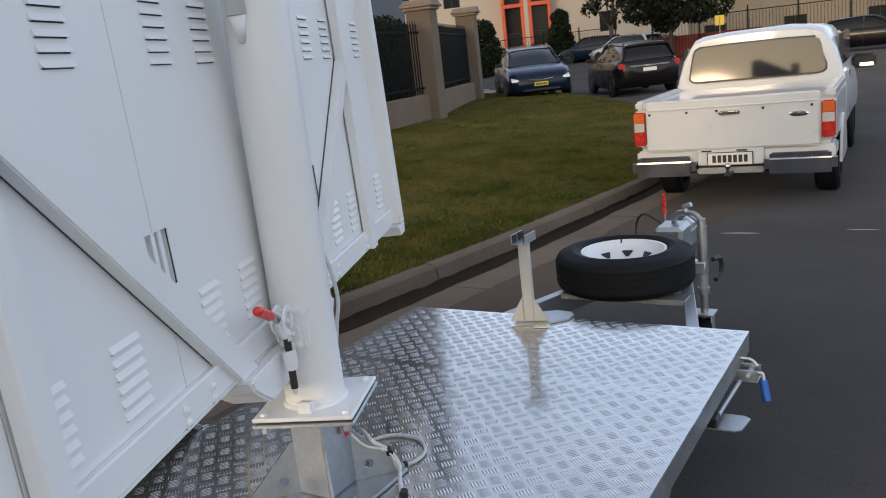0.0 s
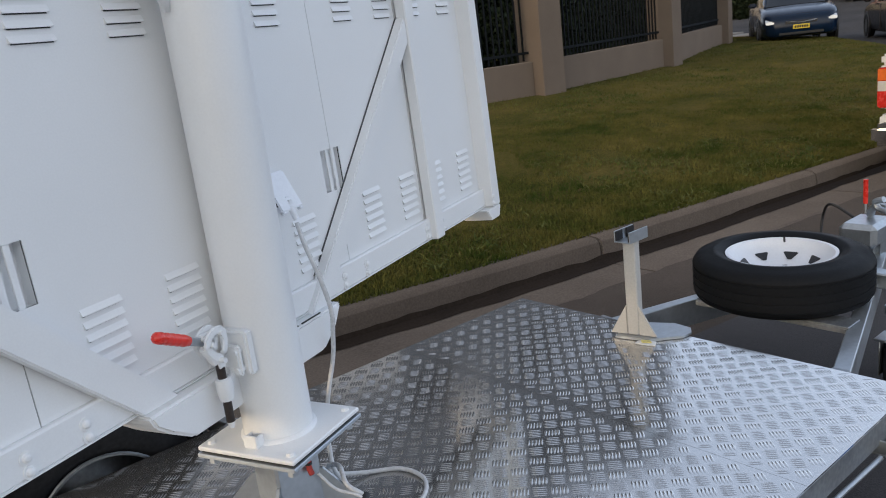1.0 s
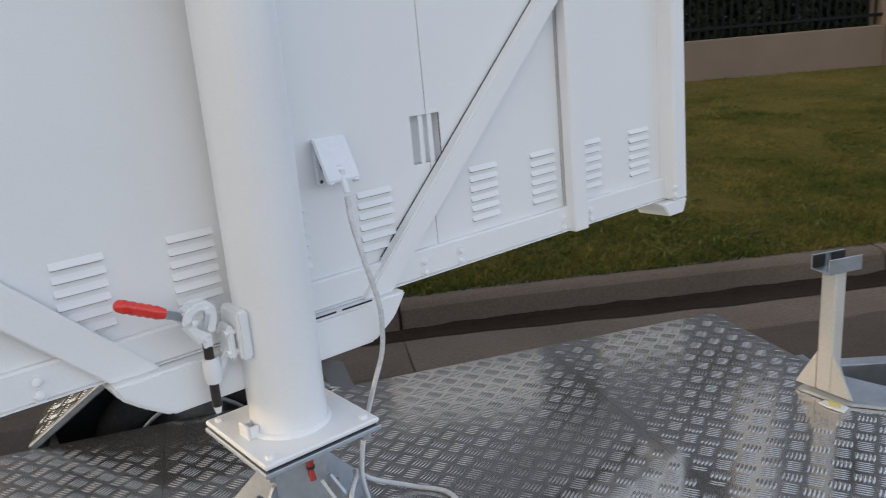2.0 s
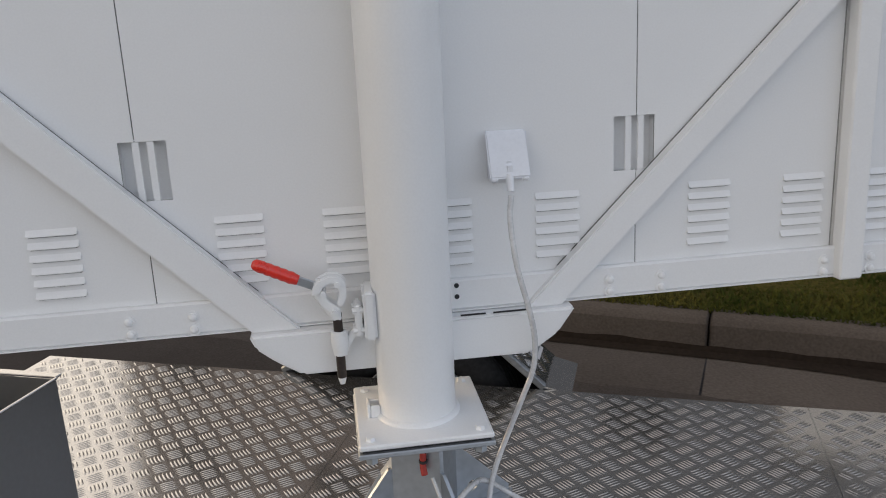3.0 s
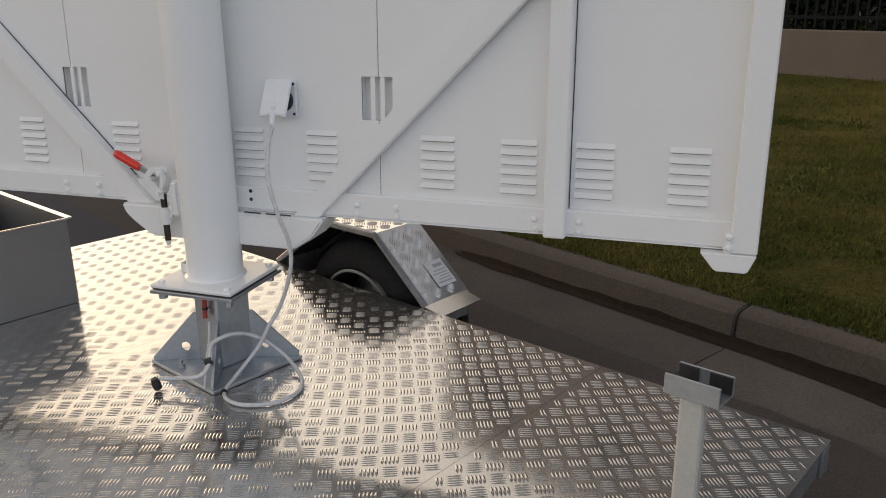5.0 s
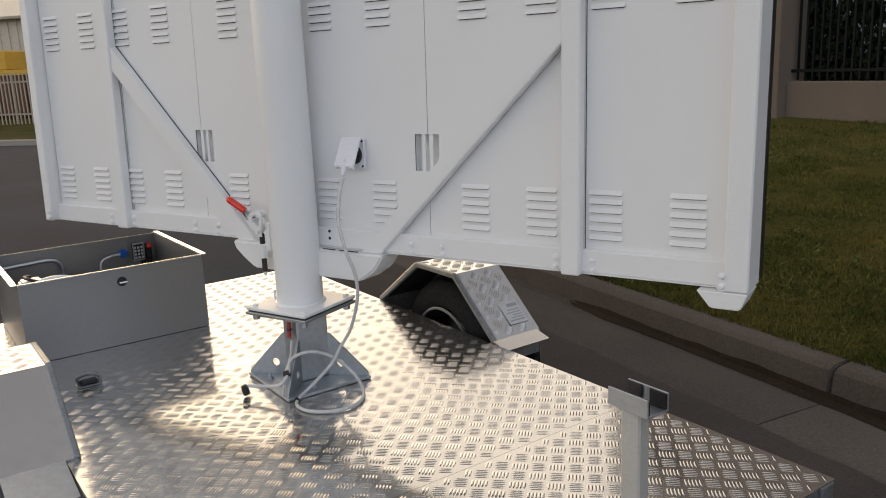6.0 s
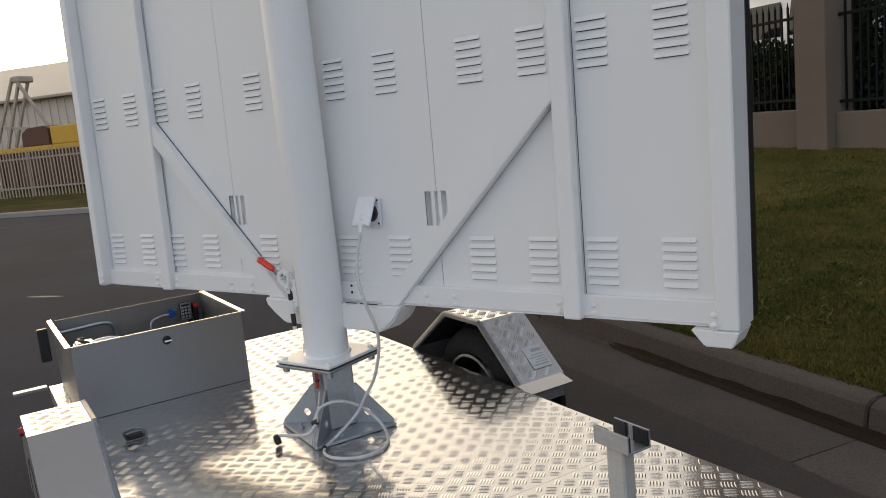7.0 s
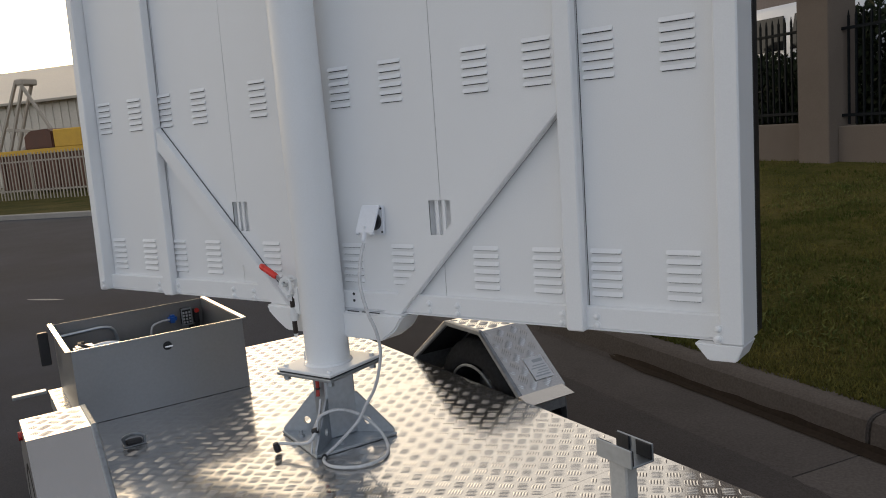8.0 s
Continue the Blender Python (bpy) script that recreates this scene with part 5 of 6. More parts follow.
def ute():
    u = thing("pickup_truck", "white four-door pickup truck parked with its tailgate closed", "pickup truck",
              pose(6.90, -2.56, -0.148, 0, 0, -20) @ Matrix.Diagonal((1, 1.05, 1, 1)))
    body = part("tub", box(-1.03, 0.60, -0.84, 0.84, 0.60, 1.04, 0.05, seg=3), UTE_PAINT, u, "white load tub", True, 40)
    part("tub_cover", box(-0.97, 0.60, -0.74, 0.74, 1.0405, 1.047), UTE_PAINT, u)
    for s in (-1, 1):
        part("tub_side", box(-1.02, 0.60, s * 0.79 - 0.045, s * 0.79 + 0.045, 1.0, 1.085, 0.02, seg=2), UTE_PAINT, u, "", True, 40)
        part("wheel_arch", prism([(0.42 * math.cos(a), 0.34 + 0.42 * math.sin(a)) for a in [math.pi * k / 12 for k in range(13)]], s * 0.845 - 0.012, s * 0.845 + 0.012, "y", 0.004), UTE_PAINT, u)
    tg = part("tailgate", box(-1.075, -1.03, -0.725, 0.725, 0.60, 1.075, 0.014, seg=3), UTE_PAINT, u, "white tailgate", True, 40)
    part("tailgate_ridge", box(-1.082, -1.074, -0.70, 0.70, 0.985, 1.0, 0.003), UTE_PAINT, tg)
    part("tailgate_handle", box(-1.097, -1.075, -0.095, 0.085, 0.915, 0.950, 0.008, seg=2), CHROME, tg, "chrome tailgate handle")
    part("handle_recess", box(-1.0765, -1.074, -0.115, 0.105, 0.900, 0.965, 0.001), UTE_PAINT, tg)
    own = lathe([(0, 0.006), (0.05, 0.005), (0.062, 0.0), (0, 0)], 24, m=pose(-1.075, -0.56, 0.885, 0, -90, 0) @ Matrix.Diagonal((0.42, 1.25, 1, 1)))
    part("oval_badge", own, CHROME, tg, "plain dark oval badge")
    for y in (-0.66, -0.28, 0.10, 0.36, 0.69):
        part("rubber_stop", rod((-1.082, y, 0.985 - 0.03), (-1.075, y, 0.985 - 0.03), 0.012), BLACK, tg)
    for s in (-1, 1):
        la = part("tail_lamp", box(-1.085, -1.0, s * 0.785 - 0.052, s * 0.785 + 0.052, 0.665, 0.985, 0.012, seg=2), LAMP_RED, u, "red and amber tail lamp")
        part("amber_section", box(-1.090, -1.084, s * 0.785 - 0.046, s * 0.785 + 0.046, 0.885, 0.975, 0.002), LAMP_AMBER, la)
        part("clear_section", box(-1.090, -1.084, s * 0.785 - 0.046, s * 0.785 + 0.046, 0.800, 0.880, 0.002), LAMP_CLEAR, la)
        own = box(-1.18, -1.04, s * 0.570 - 0.285, s * 0.570 + 0.285, 0.365, 0.545, 0.045, seg=4)
        part("rear_bumper", own, CHROME, u, "chrome step bumper half", True, 40)
        part("bumper_step", box(-1.165, -1.07, s * 0.565 - 0.22, s * 0.565 + 0.22, 0.545, 0.549, 0.002), BLACK, u)
    part("lower_panel", box(-1.03, -0.62, -0.835, 0.835, 0.475, 0.602, 0.02, seg=2), UTE_PAINT, u, "", True, 40)
    part("plate_panel", box(-1.075, -1.031, -0.28, 0.28, 0.45, 0.598, 0.01), UTE_PAINT, u)
    part("lower_beam", box(-1.10, -1.04, -0.284, 0.284, 0.375, 0.432, 0.012, seg=2), GALV_DARK, u, "dull steel bumper beam")
    for y in (-0.10, 0.20):
        part("latch_slot", box(-1.0775, -1.0755, y - 0.045, y + 0.045, 0.578, 0.592), BLACK, u)
    np_ = part("number_plate", box(-1.090, -1.080, -0.186, 0.186, 0.454, 0.566, 0.002), PLATE, u, "white number plate with plain bars")
    rim = box(-1.094, -1.0765, -0.193, -0.187, 0.447, 0.573, 0.001)
    box(-1.094, -1.0765, 0.187, 0.193, 0.447, 0.573, 0.001, rim)
    for z in (0.447, 0.567):
        box(-1.094, -1.0765, -0.1865, 0.1865, z, z + 0.006, 0.001, rim)
    part("plate_frame", rim, BLACK, np_, "black plate frame")
    plain_bars(np_, -1.0905, -0.155, 0.155, 0.478, 0.545, 7)
    part("tow_ball", lathe([(0, 0.03), (0.022, 0.022), (0.028, 0.0), (0.02, -0.02), (0.012, -0.03), (0.012, -0.08), (0, -0.08)], 16, m=pose(-1.22, 0.0, 0.46)), CHROME, u, "", True)
    part("tow_bar", box(-1.25, -0.9, -0.03, 0.03, 0.37, 0.40, 0.005), DARK_STEEL, u)
    # cab: upright back wall, rounded roof
    def cab_ring(st):
        x, zl, zb, zt, hb, ht = st
        return [(0, zl), (hb - 0.03, zl), (hb, zl + 0.05), (hb + 0.01, zb - 0.15), (hb - 0.01, zb), (ht + (hb - ht) * 0.45, zb + (zt - zb) * 0.55), (ht, zt - 0.10), (ht - 0.04, zt - 0.045), (ht - 0.13, zt - 0.012), (ht * 0.45, zt + 0.012), (0, zt + 0.018)]
    own = loft([(0.655, 0.52, 1.08, 1.585, 0.81, 0.655), (0.70, 0.52, 1.08, 1.605, 0.83, 0.665), (0.85, 0.52, 1.08, 1.63, 0.83, 0.67), (2.20, 0.52, 1.08, 1.63, 0.83, 0.67), (2.36, 0.52, 1.08, 1.58, 0.83, 0.68), (2.95, 0.50, 1.05, 1.16, 0.83, 0.79), (3.9, 0.45, 0.90, 1.02, 0.82, 0.78), (4.12, 0.45, 0.75, 0.90, 0.76, 0.70)], cab_ring)
    for v in own.verts:
        if v.co.x < 0.75:
            v.co.x += 0.125 * (v.co.z - 1.08) if v.co.z > 1.08 else 0
    cab = part("cab", own, UTE_PAINT, u, "white double cab", True, 50)
    m = pose(0.648, 0, 1.10) @ pose(0, 0, 0, 0, 7.15, 1.6)
    rw = part("rear_window", prism([(-0.655, 0.10), (-0.650, 0.065), (-0.625, 0.042), (-0.58, 0.035), (0.58, 0.035), (0.625, 0.042), (0.650, 0.065), (0.655, 0.10), (0.615, 0.33), (0.595, 0.375), (0.55, 0.398), (0.3, 0.408), (-0.3, 0.408), (-0.55, 0.398), (-0.595, 0.375), (-0.615, 0.33)], -0.012, 0.01, "x"), GLASS, u, "dark glass rear window")
    rw.matrix_local = m
    fr = part("window_seal", prism([(-0.672, 0.10), (-0.668, 0.055), (-0.635, 0.026), (-0.58, 0.018), (0.58, 0.018), (0.635, 0.026), (0.668, 0.055), (0.672, 0.10), (0.632, 0.335), (0.61, 0.388), (0.56, 0.414), (0.3, 0.424), (-0.3, 0.424), (-0.56, 0.414), (-0.61, 0.388), (-0.632, 0.335)], -0.006, 0.012, "x"), BLACK, u, "black rubber window seal")
    fr.matrix_local = m
    for s in (-1, 1):
        part("side_window", prism([(0.92, 1.12), (1.04, 1.50), (2.28, 1.52), (2.66, 1.14)], s * 0.775 - 0.02, s * 0.775 + 0.02, "y", 0.006), GLASS, u, "dark side windows")
        mi = part("door_mirror", box(2.40, 2.50, s * 0.94 - 0.13, s * 0.94 + 0.13, 1.04, 1.215, 0.035, seg=3), BLACK, u, "black door mirror", True, 40)
        part("mirror_glass", box(2.392, 2.3995, s * 0.970 - 0.070, s * 0.970 + 0.070, 1.062, 1.105, 0.002, m=pose(2.396, 0, 1.106, 0, 5, 0) @ pose(-2.396, 0, -1.106)), CHROME, mi, "mirror glass")
        part("mirror_arm", box(2.42, 2.48, min(s * 0.80, s * 0.9), max(s * 0.80, s * 0.9), 1.08, 1.12, 0.006), BLACK, mi)
        for x in (0.0, 3.0):
            road_wheel(u, x, s * 0.72, 0.345, 0.21, s)
        part("door_gap", box(1.62, 1.63, s * 0.83 - 0.004, s * 0.83 + 0.004, 0.60, 1.08), BLACK, u)
    part("underbody", box(-0.95, 4.0, -0.72, 0.72, 0.36, 0.60, 0.04), BLACK, u, "black underbody")
    return u


ute()


def body_ring(st):
    x, zl, zs, zd, h = st
    return [(0, zl), (h * 0.86, zl), (h * 0.97, zl + 0.07), (h * 0.985, zl + (zs - zl) * 0.45), (h, zl + (zs - zl) * 0.7), (h * 0.985, zs - 0.02), (h * 0.93, zs + (zd - zs) * 0.55), (h * 0.80, zd - 0.012), (h * 0.4, zd), (0, zd + 0.006)]


def glass_ring(st):
    x, zb, zt, hb, ht = st
    e = max(0.005, (zt - zb) * 0.12)
    return [(0, zb), (hb, zb), (hb - (hb - ht) * 0.35, zb + (zt - zb) * 0.5), (ht, zt - e), (ht - 0.06, zt - e * 0.3), (ht * 0.5, zt), (0, zt + 0.004)]


def roof_ring(st):
    x, zt, ht = st
    return [(0, zt - 0.03), (ht + 0.004, zt - 0.055), (ht + 0.012, zt - 0.03), (ht - 0.05, zt + 0.006), (ht * 0.5, zt + 0.018), (0, zt + 0.022)]


def car(name, label, m, paint, kind="sedan", plate=PLATE):
    """An ordinary car: rounded lower body, glasshouse with roof and pillars, lamps, plates and wheels."""
    c = thing(name, label, "car", m, "parked cars")
    k = 0.80 if kind == "hatch" else 1.0
    tail = [(-2.38, 0.40, 0.80, 0.90, 0.70), (-2.30, 0.28, 0.86, 0.99, 0.83), (-2.05, 0.22, 0.90, 1.03, 0.89)]
    body = tail + [(-1.5, 0.20, 0.92, 1.02, 0.905), (-0.9, 0.18, 0.93, 1.0, 0.915), (0.9, 0.18, 0.90, 0.985, 0.915), (1.15, 0.19, 0.88, 0.965, 0.91),
                   (1.6, 0.20, 0.82, 0.915, 0.90), (1.98, 0.20, 0.76, 0.85, 0.87), (2.22, 0.22, 0.68, 0.76, 0.80), (2.34, 0.27, 0.58, 0.68, 0.70), (2.39, 0.34, 0.50, 0.58, 0.60)]
    if kind == "sedan":
        top = [(-1.95, 0.98, 1.03, 0.70, 0.66), (-1.55, 0.98, 1.20, 0.76, 0.62), (-1.10, 0.98, 1.39, 0.79, 0.58), (-0.45, 0.97, 1.46, 0.81, 0.60), (0.10, 0.96, 1.455, 0.81, 0.60), (0.45, 0.96, 1.38, 0.81, 0.61), (0.85, 0.95, 1.17, 0.80, 0.66), (1.25, 0.93, 0.965, 0.76, 0.72)]
        roof = [(-1.14, 1.385, 0.56), (-0.45, 1.46, 0.60), (0.10, 1.455, 0.60), (0.42, 1.39, 0.60)]
    else:
        top = [(-2.28, 0.98, 1.02, 0.72, 0.70), (-2.10, 0.98, 1.30, 0.76, 0.62), (-1.90, 0.98, 1.42, 0.78, 0.58), (-0.45, 0.97, 1.49, 0.81, 0.60), (0.10, 0.96, 1.475, 0.81, 0.60), (0.45, 0.96, 1.39, 0.81, 0.61), (0.85, 0.95, 1.17, 0.80, 0.66), (1.25, 0.93, 0.965, 0.76, 0.72)]
        roof = [(-2.06, 1.41, 0.56), (-1.85, 1.43, 0.58), (-0.45, 1.49, 0.60), (0.10, 1.475, 0.60), (0.42, 1.40, 0.60)]
    body, top, roof = [[(q[0] * k, *q[1:]) for q in lst] for lst in (body, top, roof)]
    f, r = body[-1][0], body[0][0]
    part("body", loft(body, body_ring), paint, c, "", True, 60)
    part("glasshouse", loft(top, glass_ring), GLASS, c, "dark tinted glass", True, 60)
    part("roof", loft(roof, roof_ring), paint, c, "", True, 60)
    for s in (-1, 1):
        own = bmesh.new()
        back = [q for q in top if q[0] < -1.0 * k]
        for q, w in zip(back, back[1:]):
            bar((q[0], s * (q[4] + 0.02), q[2] - 0.01), (w[0], s * (w[4] + 0.02), w[2] - 0.01), 0.12, 0.05, (0, s, 0.3), 0.004, own)
        part("rear_pillar", own, paint, c)
        own = bmesh.new()
        for q, w in zip(top[-4:], top[-3:]):
            bar((q[0], s * (q[4] + 0.012), q[2] - 0.012), (w[0], s * (w[4] + 0.012), w[2] - 0.012), 0.06, 0.04, (0, s, 0.3), 0.004, own)
        part("front_pillar", own, paint, c)
        part("door_pillar", bar((-0.35 * k, s * 0.815, 0.98), (-0.30 * k, s * 0.625, 1.45), 0.07, 0.02, (0, s, 0.3)), BLACK, c)
        own = prism([(f - 0.32, 0.70), (f - 0.06, 0.60), (f - 0.05, 0.53), (f - 0.22, 0.56), (f - 0.40, 0.64)], 0.44, 0.80, "y", 0.015)
        own.transform(pose(0.03, 0, 0.015))
        own.transform(Matrix.Diagonal((1, s, 1, 1)))
        bmesh.ops.recalc_face_normals(own, faces=own.faces[:])
        part("headlamp", own, LAMP_CLEAR, c, "clear swept headlamp", True, 40)
        part("fog_lamp", rod((f - 0.14, s * 0.60, 0.36), (f - 0.055, s * 0.60, 0.36), 0.05, seg=14), LAMP_CLEAR, c)
        part("tail_lamp", box(r + 0.02, r + 0.20, s * 0.70 - 0.16, s * 0.70 + 0.16, 0.76, 0.92, 0.03, seg=2), LAMP_RED, c, "red tail lamp", True, 40)
        part("door_mirror", box(0.80 * k, 0.92 * k, s * 0.99 - 0.10, s * 0.99 + 0.10, 0.97, 1.09, 0.035, seg=3), paint, c, "", True, 40)
        part("door_gap", box(-0.33 * k, -0.32 * k, s * 0.90 - 0.02, s * 0.90 + 0.02, 0.30, 0.92), BLACK, c)
        for x in (-1.42 * k, 1.42 * k):
            part("wheel_well", rod((x, s * 0.86, 0.34), (x, s * 0.918, 0.34), 0.375, seg=28), BLACK, c)
            road_wheel(c, x, s * 0.825, 0.325, 0.21, s)
    part("grille", box(f - 0.10, f + 0.004, -0.36, 0.36, 0.52, 0.60, 0.01), BLACK, c, "black grille")
    part("grille_trim", prism([(-0.36, 0.598), (-0.16, 0.580), (0, 0.562), (0.16, 0.580), (0.36, 0.598), (0.30, 0.57), (0.06, 0.545), (-0.06, 0.545), (-0.30, 0.57)], f + 0.002, f + 0.014, "x"), CHROME, c, "chrome grille bar")
    part("bumper_intake", box(f - 0.12, f - 0.006, -0.50, 0.50, 0.27, 0.37, 0.01), BLACK, c)
    np_ = part("number_plate", box(f + 0.0, f + 0.018, -0.186, 0.186, 0.40, 0.505, 0.002), plate, c, "number plate with plain bars")
    for i in range(6):
        part("plate_bar", box(f + 0.018, f + 0.021, -0.15 + 0.052 * i, -0.112 + 0.052 * i, 0.425, 0.48), INK, np_)
    part("rear_plate", box(r - 0.014, r + 0.02, -0.186, 0.186, 0.66, 0.76, 0.002), PLATE, c)
    part("rear_trim", box(r - 0.012, r + 0.02, -0.56, 0.56, 0.80, 0.84, 0.004), CHROME, c, "chrome boot strip")
    return c


car("sedan", "dark blue sedan parked at the edge of the grass", FAR @ KB @ pose(19.95, 11.55, verge_z(19.95, 11.55) - 0.01, 0, 0, 219), NAVY, "sedan", PLATE_Y)
car("station_wagon", "black station wagon parked in the side street", FAR @ pose(24.0, -2.97, 0.02, 0, 0, 9), CAR_BLACK, "wagon")


def park_z(x, y):
    """The car park across the side street climbs away from the road."""
    return 0.0018 * min(34, max(0, x - 32)) ** 2 * min(1, max(0, (y + 17) / 8))


def parked(x, y, turn):
    return FAR @ pose(x, y, park_z(x, y), 0, 0, turn)


car("hatchback", "dark blue hatchback in the far car park", parked(50.3, -3.0, 62), NAVY, "hatch")
car("hatchback", "silver hatchback beside the far building", parked(52.5, 3.7, 205), SILVER, "hatch")
car("station_wagon", "silver station wagon behind the black one", parked(47.5, -4.9, 40), SILVER, "wagon")
car("hatchback", "black hatchback parked along the far kerb", parked(37.2, -14.6, -112), CAR_BLACK, "hatch")
car("sedan", "white sedan parked beyond the pickup truck", parked(36.0, -10.5, 70), UTE_PAINT, "sedan")
verts, faces = [], []
PARK_X, PARK_Y = [32 + 2 * k for k in range(18)] + [110], [-17, -15, -13, -11, -9, 0, 30]
for i, x in enumerate(PARK_X):
    for j, y in enumerate(PARK_Y):
        verts.append(tuple(FAR @ Vector((x, y, park_z(x, y) + 0.001))))
        if i and j:
            k = i * len(PARK_Y) + j
            faces.append((k - len(PARK_Y) - 1, k - 1, k, k - len(PARK_Y)))
tagged(mesh_from("pavement", verts, faces, ASPHALT), "grey asphalt car park climbing to the apartment block", "car park", kind="structure")
path = thing("footpath", "pale concrete footpath slabs at the end of the verge", "footpath", kind="structure")
for k in range(6):
    v = 13.4 + 1.4 * k
    slab = part("slab", box(20.45, 21.8, v + 0.004, v + 1.396, -0.05, verge_z(20.5, v + 0.7) + 0.03, 0.008), PALE_KERB, path)
    slab.matrix_world = KB

# ---- far buildings ahead ----
def storeyed(name, label, m, width, depth, height, storey, wall, bay, win_w=1.3, win_h=1.5, skip=()):
    """A plain block of flats with its windows set into the wall, a parapet and a flat roof."""
    b = thing(name, label, "building", m)
    n = max(1, int(width / bay))
    holes = []
    rows = int(height / storey)
    for r in range(rows):
        for k in range(n):
            if (r, k) in skip:
                continue
            x = -width / 2 + (k + 0.5) * width / n
            holes.append((x - win_w / 2, x + win_w / 2, r * storey + 0.9, r * storey + 0.9 + win_h))
    part("front_wall", plate_with_holes(-width / 2, width / 2, 0, height, 0, 0.25, holes), wall, b)
    part("shell", box(-width / 2, width / 2, 0.26, depth, 0, height - 0.05, 0), wall, b)
    part("parapet", box(-width / 2 - 0.1, width / 2 + 0.1, -0.12, depth, height, height + 0.35, 0.02), wall, b)
    own = box(-win_w / 2, win_w / 2, 0.10, 0.12, 0, win_h)
    pane = bpy.data.meshes.new("pane")
    own.to_mesh(pane)
    own.free()
    pane.materials.append(ROOM)
    own = bmesh.new()
    for x in (-win_w / 2, -0.025, win_w / 2 - 0.05):
        box(x, x + 0.05, 0.06, 0.099, 0, win_h, 0, own)
    for z in (0.0, win_h - 0.05):
        box(-win_w / 2 + 0.051, -0.026, 0.06, 0.099, z, z + 0.05, 0, own)
        box(0.026, win_w / 2 - 0.051, 0.06, 0.099, z, z + 0.05, 0, own)
    sash = bpy.data.meshes.new("window_frame")
    own.to_mesh(sash)
    own.free()
    sash.materials.append(DARK_STEEL)
    for h in holes:
        w = shared("window", pane, pose((h[0] + h[1]) / 2, 0, h[2]), b)
        s = new("window_frame", sash)
        s.parent = w
    return b


flats = storeyed("apartment_building", "cream rendered apartment block with orange-red balcony frames", FAR @ pose(64, 9, 1.65, 0, 0, -90), 40, 12, 12.4, 3.1, CREAM, 4.0,
                 skip={(r, k) for r in range(4) for k in (6, 7)})
part("plinth", box(-20, 20, 0.0, 12, -1.7, -0.001), CREAM, flats)
for x0 in (5.9, 7.97):
    for z0 in (0.55, 3.7, 6.85):
        own = bmesh.new()
        for x in (x0, x0 + 1.47):
            box(x, x + 0.25, -0.9, -0.01, z0, z0 + 2.85, 0.02, own)
        box(x0, x0 + 1.72, -0.9, -0.01, z0 + 2.851, z0 + 3.14, 0.02, own)
        fr = part("balcony_frame", own, TERRACOTTA, flats, "orange-red balcony frame")
        part("balcony_opening", box(x0 + 0.27, x0 + 1.45, -0.25, -0.02, z0, z0 + 2.84), ROOM, fr)
        own = box(x0 + 0.26, x0 + 1.46, -0.86, -0.82, z0 + 0.90, z0 + 0.95, 0.005)
        for k in range(9):
            box(x0 + 0.29 + 0.14 * k, x0 + 0.31 + 0.14 * k, -0.85, -0.83, z0, z0 + 0.899, 0, own)
        part("balustrade", own, DARK_STEEL, fr, "dark steel balustrade")
part("pier", box(7.625, 7.965, -0.95, -0.01, -1.6, 12.3, 0.02), CREAM, flats, "pale rendered pier between the balconies")
storeyed("low_warehouse", "tan low warehouse wall behind a black fence", FAR @ pose(62, -27, 0.0, 0, 0, -100), 34, 14, 6.4, 3.2, WAREHOUSE, 5.0, 1.6, 1.2)

# black steel fence and sign in front of the warehouse
def black_fence(label, m, spans, h=2.6):
    f = thing("steel_fence", label, "fence", m)
    for k in range(spans + 1):
        part("post", box(2.4 * k - 0.04, 2.4 * k + 0.04, -0.04, 0.04, 0, h, 0.005), FENCE_STEEL, f)
    for z in (0.35, h - 0.3):
        part("rail", box(0, 2.4 * spans, -0.02, 0.02, z, z + 0.05, 0.004), FENCE_STEEL, f)
    own = bmesh.new()
    for k in range(15 * spans):
        box(0.16 * k + 0.07, 0.16 * k + 0.09, -0.01, 0.01, 0.1, h - 0.35, 0, own)
    part("pickets", own, FENCE_STEEL, f)["kind"] = "stuff"


black_fence("black steel fence with posts in front of the warehouse", FAR @ pose(44, -6.0, 0.1, 0, 0, -101), 8)
black_fence("black steel fence in front of the apartment block", FAR @ pose(56, 9.5, park_z(55, 3), 0, 0, -95), 6, 1.9)
sg = thing("warning_sign", "small yellow sign board on the black fence", "sign", FAR @ pose(43.3, -9.35, 1.85, 0, 0, -95) @ Matrix.Diagonal((0.8, 0.8, 0.8, 1)))
part("sign_face", box(-0.28, 0.28, -0.02, 0.02, 0, 0.62, 0.01), SIGN_Y, sg)
for z, w in ((0.45, 0.2), (0.34, 0.16), (0.22, 0.2), (0.12, 0.12)):
    part("sign_bar", box(-w, w, 0.021, 0.026, z, z + 0.05), INK, sg)
part("sign_post", box(-0.03, 0.03, -0.06, -0.021, -1.75, 0.55, 0.004), GALV_DARK, sg)
rw = thing("red_barrier", "low dull red panel wall beside the car park", "wall", FAR @ pose(46, -5.5, 0.2, 0, 0, -95))
part("panel", box(0, 6.5, -0.1, 0.1, 0, 1.35, 0.02), DULL_RED, rw)


